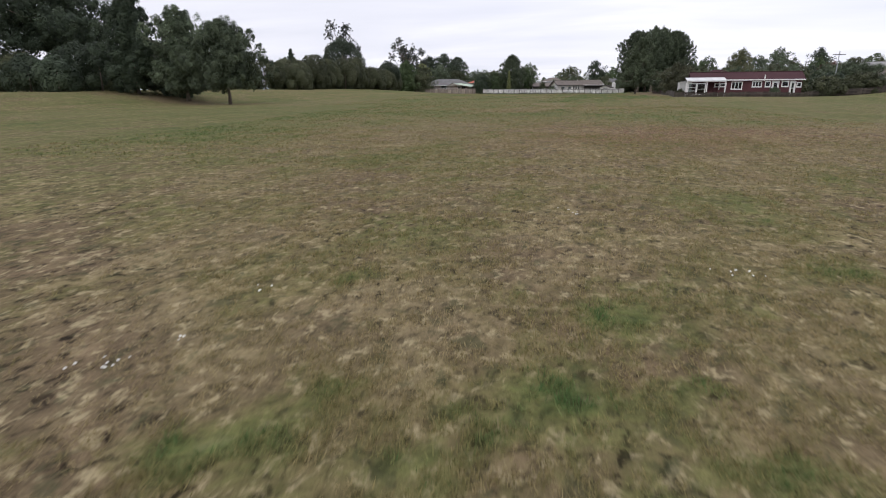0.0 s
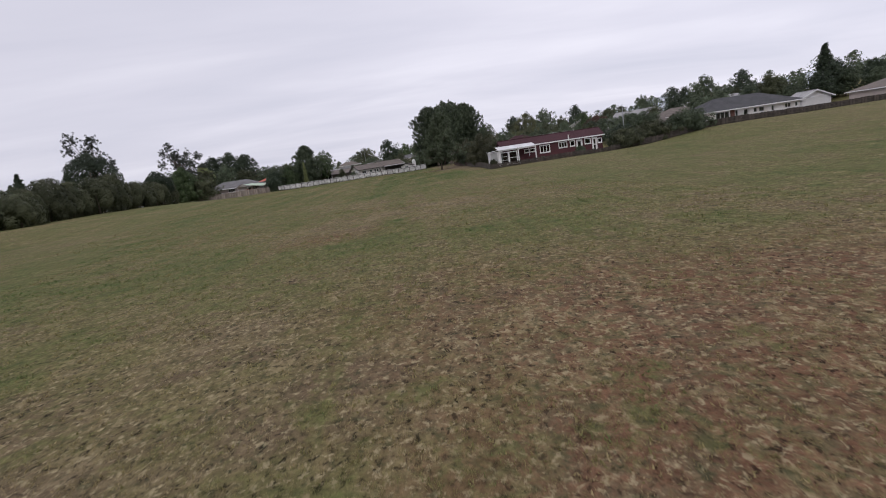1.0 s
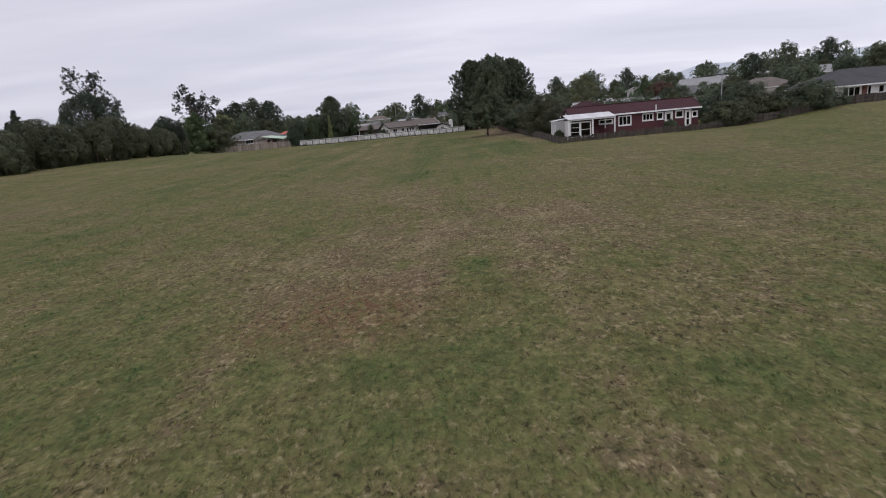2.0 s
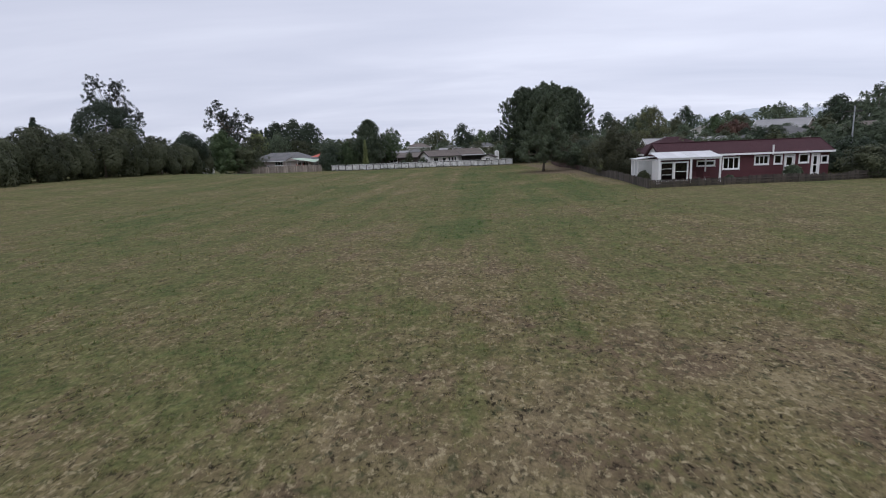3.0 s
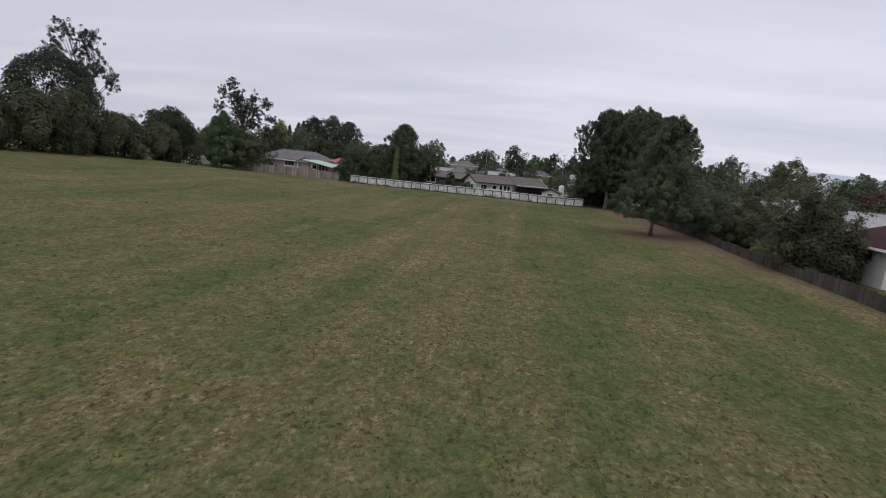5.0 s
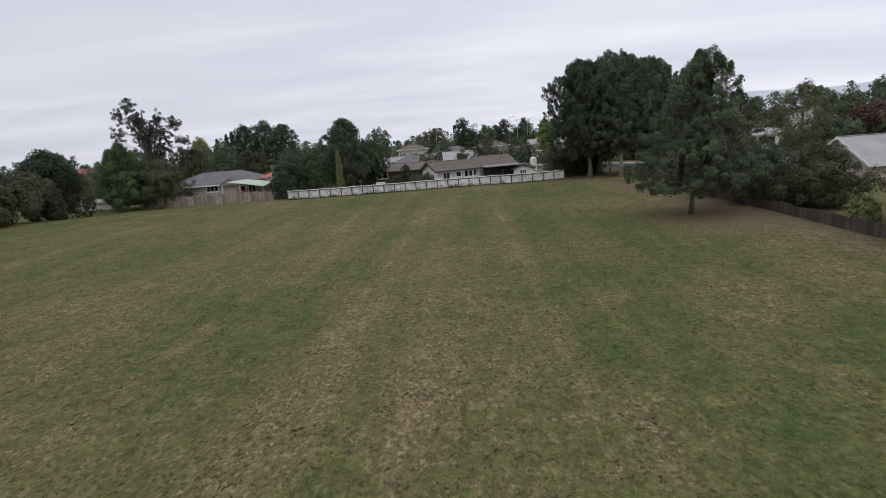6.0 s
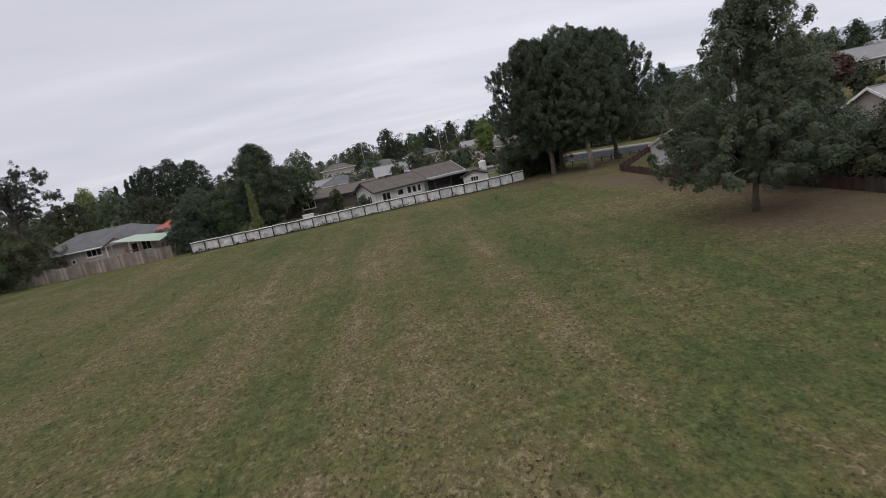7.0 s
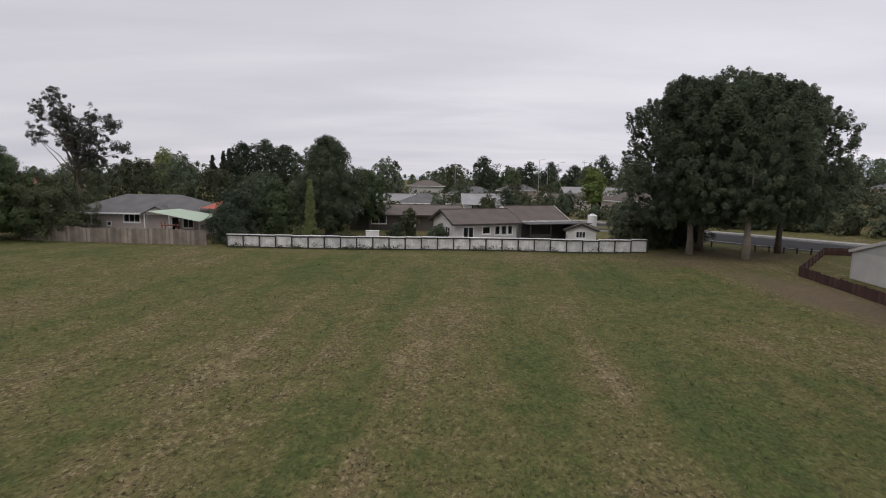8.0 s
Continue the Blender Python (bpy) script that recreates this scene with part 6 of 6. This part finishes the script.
# a second low house behind it, and roofs beyond
house(-33.0, 191.0, 6, "low brown-clad house with a weathered brown roof", 15.0, 8.0, 2.2, 1.05, CLAD_BROWN, ROOF_BROWN, over=0.6, trim=FENCE_DARK, front=[(3, 5, 0.9, 2.0, "w", 2), (8, 9, 0.2, 2.0, "d", 1)])
for x, y, turn, L, D, eave, rise, hip, wall, roof, lab in [
        (-31, 222, 5, 9.5, 8, 2.5, 1.6, True, BOARD_WHITE, ROOF_GREY, "distant white house with a grey hipped roof"),
        (-18.4, 228, 4, 8, 8, 2.3, 1.8, False, BOARD_WHITE, ROOF_PALE, "distant white house with a pale iron roof"),
        (-40, 232, 0, 10, 7, 2.4, 1.4, False, BOARD_PINK, ROOF_PALE, "distant beige house with a pale iron roof"),
        (1.5, 247, 6, 14, 8, 2.4, 1.4, False, BOARD_PINK, ROOF_BROWN, "beige house with a long brown roof behind shrubs"),
        (-25, 268, 0, 14, 9, 3.0, 2.0, True, BLOCK_GREY, ROOF_GREY, "distant grey house with a grey roof"),
        (-38, 290, 4, 11, 8, 4.9, 1.6, True, BLOCK_GREY, ROOF_BROWN, "distant two-storey grey house with a brown roof"),
        (-10, 285, -3, 12, 8, 4.0, 1.6, True, BOARD_PINK, ROOF_GREY, "distant beige house with a grey hipped roof"),
        (8, 268, 0, 16, 9, 3.0, 2.0, False, BOARD_WHITE, ROOF_PALE, "distant white house with a long pale roof"),
        (16, 240, 20, 12, 8, 2.6, 1.8, True, BOARD_PINK, ROOF_BROWN, "distant beige house with a brown roof"),
        (34, 236, 30, 12, 8, 2.6, 1.8, False, BOARD_WHITE, ROOF_PALE, "white house with a pale roof across the road"),
        (63, 207, 52, 12, 8, 3.0, 1.7, False, BOARD_WHITE, ROOF_PALE, "white house across the road with a gabled front"),
        (66, 196, -45, 12, 8, 2.8, 2.0, False, BOARD_PINK, ROOF_PALE, "house with a pale roof across the road"),
        (22.8, 140.0, 0, 13, 8, 2.0, 2.2, False, BOARD_PINK, ROOF_PALE, "pale house with a grey roof behind the garden shrubs"),
        (84, 226, -20, 12, 8, 2.8, 1.8, False, BOARD_WHITE, ROOF_PALE, "white house on rising ground across the road"),
        (100, 214, -30, 12, 8, 2.8, 1.8, True, BOARD_PINK, ROOF_BROWN, "brown-roofed house on rising ground"),
        (112, 236, -20, 14, 8, 3.0, 1.8, False, BOARD_WHITE, ROOF_PALE, "long white house on rising ground"),
        (92, 190, -30, 12, 8, 2.8, 1.8, False, BOARD_WHITE, ROOF_PALE, "white house with a pale roof on rising ground"),
        (76, 246, -10, 12, 8, 2.8, 1.8, True, BOARD_PINK, ROOF_GREY, "grey-roofed house on rising ground"),
        (44, 146, 10, 12, 8, 2.6, 1.8, True, BOARD_WHITE, ROOF_GREY, "grey-roofed house beyond the gardens"),
        (40, 122, 10, 12, 8, 2.2, 1.4, True, BOARD_PINK, ROOF_BROWN, "brown-roofed house beyond the gardens"),
        (62, 150, 10, 12, 8, 2.8, 1.9, True, BOARD_WHITE, ROOF_BROWN, "brown-roofed house beyond the gardens")]:
    house(x, y, turn, lab, L, D, eave, rise, wall, roof, hip=hip, group="distant houses", front=[(1.5, 3.5, 0.9, 2.1, "w", 2), (L - 4.5, L - 2.0, 0.9, 2.1, "w", 2), (L / 2 - 0.4, L / 2 + 0.5, 0.1, 2.1, "d", 1)])
house(39.5, 193.5, -38, "white garage with a dark door across the road", 5.0, 6.0, 2.5, 0.9, BOARD_WHITE, ROOF_PALE, name="garage", over=0.3, front=[(1.2, 3.8, 0.0, 2.0, "w", 1)])
# the pale block garage inside the red-brown fence
house(12.2, 149.6, 0, "pale grey block building with a light iron roof", 9.0, 10.0, 2.1, 1.5, BLOCK_GREY, ROOF_PALE, over=0.12, name="block_building", trim=BLOCK_GREY, left=[(5.0, 5.9, 0.0, 1.95, "d", 1), (6.4, 7.2, 0.9, 1.8, "w", 1)])

# ---- fences ----


def along_line(a, b):
    d = Vector((b[0] - a[0], b[1] - a[1], 0))
    return d.length, math.degrees(math.atan2(d.y, d.x))


def white_fence(a, b, bays):
    length, turn = along_line(a, b)
    root = new("white_fence")
    root.matrix_world = pose(a[0], a[1], 0, 0, 0, turn)
    tagged(root, "white painted panel fence with dark timber posts and rails", "fence")
    step = length / bays
    dice = random.Random(9)
    for k in range(bays + 1):
        u = k * step
        g = ground_at(*(root.matrix_world @ Vector((u, 0, 0))).xy)
        bm = bmesh.new()
        add_box(bm, u - 0.065, u + 0.065, -0.15, -0.09, g - 0.3, g + 1.235, 0.012)
        part("post", bm, FENCE_DARK, root)
        if k == bays:
            break
        g2 = ground_at(*(root.matrix_world @ Vector((u + step, 0, 0))).xy)
        low, high = min(g, g2) - 0.02, max(g, g2) + 1.24 + dice.uniform(-0.03, 0.02)
        bm = bmesh.new()
        ribs = [(u + step * (s + d) / 6, y) for s in range(6) for d, y in ((0.03, 0.0), (0.47, 0.0), (0.53, 0.014), (0.97, 0.014))]
        ribs = [(u + 0.004, 0.02)] + ribs + [(u + step - 0.004, 0.02)]
        top, foot = [bm.verts.new((x, y, high)) for x, y in ribs], [bm.verts.new((x, y, low)) for x, y in ribs]
        back = [bm.verts.new((ribs[i][0], 0.03, z)) for i, z in ((0, high), (-1, high), (-1, low), (0, low))]
        for i in range(len(ribs) - 1):
            bm.faces.new((foot[i], foot[i + 1], top[i + 1], top[i]))
        bm.faces.new(back)
        bm.faces.new(top + [back[1], back[0]])
        bm.faces.new(foot[::-1] + [back[3], back[2]])
        bm.faces.new((top[0], back[0], back[3], foot[0]))
        bm.faces.new((top[-1], foot[-1], back[2], back[1]))
        part("panel", bm, FENCE_WHITE, root)
        bm = bmesh.new()
        add_box(bm, u + 0.06, u + step - 0.06, -0.07, -0.006, low + 0.03, low + 0.13)
        part("bottom_rail", bm, FENCE_DARK, root)
        bm = bmesh.new()
        add_box(bm, u + 0.004, u + step - 0.004, -0.08, -0.004, high - 0.085, high + 0.02, 0.01)
        part("top_rail", bm, FENCE_DARK, root)
        bm = bmesh.new()
        add_box(bm, u + 0.004, u + step - 0.004, -0.17, 0.07, high + 0.024, high + 0.105, 0.01)
        part("capping", bm, WHITE, root)


def paling_fence(a, b, tall, material, label, bay=2.4, name="paling_fence", ragged=0.05, rails=True, gap=0.012, back=False):
    length, turn = along_line(a, b)
    root = new(name)
    root.matrix_world = pose(a[0], a[1], 0, 0, 0, turn)
    tagged(root, label, "fence")
    bays = max(1, round(length / bay))
    step = length / bays
    dice = random.Random(int(abs(a[0] * 7 + a[1] * 3)))
    m = root.matrix_world
    for k in range(bays + 1):
        u = k * step
        g = ground_at(*(m @ Vector((u, 0, 0))).xy)
        box("post", u - 0.06, u + 0.06, 0.03 if back else -0.13, 0.13 if back else -0.028, g - 0.3, g + tall + (-0.05 if back else 0.04), material, root, bevel=0.012)
        if k == bays:
            break
        verts, faces = [], []
        w = 0.15
        count = int((step) / w)
        off = dice.uniform(-ragged, ragged)
        for s in range(count):
            x0 = u + step * s / count + gap / 2
            x1 = u + step * (s + 1) / count - gap / 2
            g = ground_at(*(m @ Vector((x0, 0, 0))).xy)
            z0, z1 = g - 0.05, g + tall + off + dice.uniform(-ragged, ragged) * 0.6
            y0 = dice.uniform(-0.006, 0.006)
            n = len(verts)
            verts += [(x, y, z) for x in (x0, x1) for y in (y0, y0 + 0.018) for z in (z0, z1)]
            faces += [tuple(n + i for i in q) for q in ((0, 1, 3, 2), (4, 6, 7, 5), (0, 4, 5, 1), (2, 3, 7, 6), (1, 5, 7, 3), (0, 2, 6, 4))]
        tagged(mesh_object("paling_infill", verts, faces, material, root), kind="stuff")
        if rails:
            g = ground_at(*(m @ Vector((u + step / 2, 0, 0))).xy)
            for z in (0.25, tall - 0.25):
                box("rail", u + 0.065, u + step - 0.065, 0.03 if back else -0.075, 0.085 if back else -0.02, g + z - 0.04, g + z + 0.04, material, root)
    return root


white_fence((-40.3, 170.2), (1.6, 173.3), 26)


def fence_weeds(a, b):
    """Tall weeds and dock stalks left by the mower along the foot of the fence, in loose clumps."""
    dice = np.random.default_rng(29)
    pos, out = [], []
    for _ in range(120):
        u, n = dice.beta(0.8, 1.3), 26
        tall = dice.uniform(0.15, 0.75) * dice.uniform(0.5, 1.0)
        x, y = a[0] + (b[0] - a[0]) * u, a[1] + (b[1] - a[1]) * u - dice.uniform(0.22, 0.5)
        h = dice.uniform(0, 1, n)
        pos.append(np.stack([x + dice.normal(0, 0.16, n), y + dice.normal(0, 0.06, n), ground_at(x, y) + tall * h], 1))
        out.append(np.stack([dice.normal(0, 1, n), -np.ones(n), 0.2 * h], 1))
    verts, faces = leaf_faces(np.concatenate(pos), np.concatenate(out), 0.085, dice)
    tagged(big_mesh("fence_weeds", verts, faces, LEAF_BROWN, tuft=dice.uniform(0, 1, len(verts) // 3).repeat(3)), "ragged dark weeds along the foot of the white fence", "weeds", kind="stuff")


fence_weeds((-40.3, 170.2), (1.6, 173.3))
paling_fence((-63.5, 171.6), (-43.0, 171.0), 1.55, FENCE_WOOD, "weathered grey-brown timber paling fence", ragged=0.09, back=True)
paling_fence((8.5, 95.8), (29.5, 98.4), 0.72, FENCE_OLD, "low weathered timber fence in front of the red house", ragged=0.1, gap=0.03)
paling_fence((29.5, 98.4), (46.0, 99.7), 0.95, FENCE_OLD, "low old timber fence along the gardens")
paling_fence((46.0, 99.7), (95.0, 106.0), 0.95, FENCE_OLD, "low dark timber fence along far gardens")
paling_fence((8.5, 95.8), (8.7, 112.0), 0.85, FENCE_OLD, "low old timber fence beside the red house garden", gap=0.025)
paling_fence((8.7, 112.0), (8.8, 130.0), 0.75, FENCE_OLD, "low old timber fence with stout posts under overhanging shrubs", gap=0.025)
paling_fence((8.8, 130.0), (8.25, 150.0), 0.75, FENCE_RED, "low red-brown timber fence under the shrubs")
paling_fence((8.25, 150.0), (8.6, 159.6), 0.72, FENCE_RED, "low red-brown timber fence beside the block building")
paling_fence((8.6, 159.6), (18.1, 172.4), 0.72, FENCE_RED, "low red-brown timber fence round a lawn")
paling_fence((18.1, 172.4), (20.9, 172.2), 0.72, FENCE_RED, "low red-brown timber fence towards the road")

# ---- road ----


def strip(name, s0, s1, z, material, label, category, thick=0.0):
    """A band parallel to the road, from s0 to s1 across it."""
    d, n = Vector((0.66, -0.751, 0)), Vector((0.751, 0.66, 0))
    verts = []
    cells = 60
    for k in range(cells + 1):
        u = -260 + 420 * k / cells
        for s in (s0, s1):
            p = n * s + d * (u - 110)
            verts.append((p.x, p.y, ground_at(p.x, p.y) + z))
    k0 = len(verts)
    verts += [(x, y, zz - 0.5) for x, y, zz in verts]
    faces = []
    for k in range(cells):
        a = 2 * k
        faces += [(a, a + 2, a + 3, a + 1), (a, a + k0, a + 2 + k0, a + 2), (a + 1, a + 3, a + 3 + k0, a + 1 + k0)]
    ob = mesh_object(name, verts, faces, material)
    return tagged(ob, label, category, kind="structure")


strip("road", 129.5, 139.5, 0.06, ASPHALT, "grey asphalt road", "road")
strip("kerb", 129.2, 129.5, 0.16, CONCRETE, "pale concrete kerb", "kerb")
strip("kerb", 139.5, 139.8, 0.18, CONCRETE, "pale concrete kerb", "kerb")
strip("pavement", 141.6, 143.2, 0.10, CONCRETE, "pale concrete footpath", "pavement")


def bollard(x, y):
    root = new("bollard")
    root.matrix_world = pose(x, y, ground_at(x, y))
    tagged(root, "short dark timber bollard beside the road", "bollard", "bollards by the road")
    v, f = tube([(0, 0, -0.2), (0, 0, 0.58), (0, 0, 0.62)], [0.085, 0.085, 0.06], 10)
    mesh_object("post", v, f, FENCE_DARK, root)
    box("cap", -0.06, 0.06, -0.06, 0.06, 0.622, 0.64, FENCE_DARK, root)
    return root


first = bollard(9.7, 177.6)
for x, y in [(12.6, 174.3), (13.8, 174.0), (14.8, 173.2), (15.9, 172.9), (17.0, 172.5)]:
    copy_thing(first, pose(x, y, ground_at(x, y)))

# far hills, with the haze put into their pale colour
def hills():
    xs = np.linspace(-2600, 3400, 140)
    crest = 8 + 20 * lattice(xs / 420, xs * 0 + 1.5, 2) + (40 + 50 * lattice(xs / 300, xs * 0 + 6.5, 4) + 20 * lattice(xs / 110, xs * 0 + 4.5, 8)) * ease((xs - 300) / 700) + 45 * ease((xs - 900) / 900)
    verts, faces = [], []
    for x, c in zip(xs, crest):
        y = 3000 - abs(x) * 0.25
        verts += [(x, y, -5), (x, y + 120, c * 0.6), (x, y + 400, c), (x, y + 800, -5)]
    for k in range(len(xs) - 1):
        for j in range(3):
            a = 4 * k + j
            faces.append((a, a + 4, a + 5, a + 1))
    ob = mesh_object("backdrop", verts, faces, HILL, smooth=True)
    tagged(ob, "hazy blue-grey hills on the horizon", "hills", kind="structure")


hills()


# white clover flowers in the grass
def clover(spots):
    dice = np.random.default_rng(12)
    verts, faces = [], []
    for cx, cy, spread, count in spots:
        for _ in range(count):
            x, y = cx + dice.normal(0, spread), cy + dice.normal(0, spread * 0.6)
            z, r = ground_at(x, y) + dice.uniform(0.05, 0.085), dice.uniform(0.008, 0.013)
            n = len(verts)
            verts += [(x + r * math.cos(a), y + r * math.sin(a), z) for a in (0, 1.05, 2.09, 3.14, 4.19, 5.24)]
            verts += [(x, y, z + r), (x, y, z - r * 0.8), (x, y, z - 0.07)]
            for s in range(6):
                faces += [(n + s, n + (s + 1) % 6, n + 6), (n + (s + 1) % 6, n + s, n + 7)]
    ob = mesh_object("clover_flowers", verts, faces, PETAL)
    tagged(ob, "small clusters of white clover flowers in the turf", "flowers", kind="stuff")


clover([(1.35, 6.0, 0.14, 9), (-3.4, 2.6, 0.13, 9), (-3.2, 3.1, 0.05, 3), (-3.3, 4.3, 0.14, 4), (-0.6, 8.6, 0.08, 3), (-0.5, 8.3, 0.06, 4)])


def clipped_shrub(x, y, r, material, label):
    root = plant(x, y, "round_shrub", label, "shrub")
    crown_mesh("crown", 0.0, r * 1.7, r, DOME, 90, 40, r * 0.3, 0.10, material, root, int(x * 10), lumpy=0.06, core=0.85)
    v, f = tube([(0, 0, 0), (0, 0, r)], [0.05, 0.03], 6)
    mesh_object("stem", v, f, BARK, root)


clipped_shrub(11.4, 124.4, 0.85, LEAF_GOLD, "clipped round yellow-green shrub inside the garden fence")
clipped_shrub(17.3, 99.6, 0.35, LEAF_DARK, "round dark shrub before the red house")
clipped_shrub(23.6, 100.5, 0.75, LEAF_DARK, "round dark shrub before the red house")
clipped_shrub(9.9, 102.0, 0.6, LEAF_HEDGE, "flowering shrub beside the glazed porch")


def barrel(x, y):
    root = new("barrel")
    root.matrix_world = pose(x, y, ground_at(x, y))
    tagged(root, "dark blue plastic barrel beside the block building", "barrel")
    v, f = tube([(0, 0, 0), (0, 0, 0.1), (0, 0, 0.45), (0, 0, 0.8), (0, 0, 0.9)], [0.27, 0.29, 0.31, 0.29, 0.27], 16)
    mesh_object("body", v, f, BLUE, root, smooth=True)
    v, f = tube([(0, 0, 0.9), (0, 0, 0.93)], [0.25, 0.25], 16)
    mesh_object("lid", v, f, BLUE, root)


barrel(11.4, 153.4)
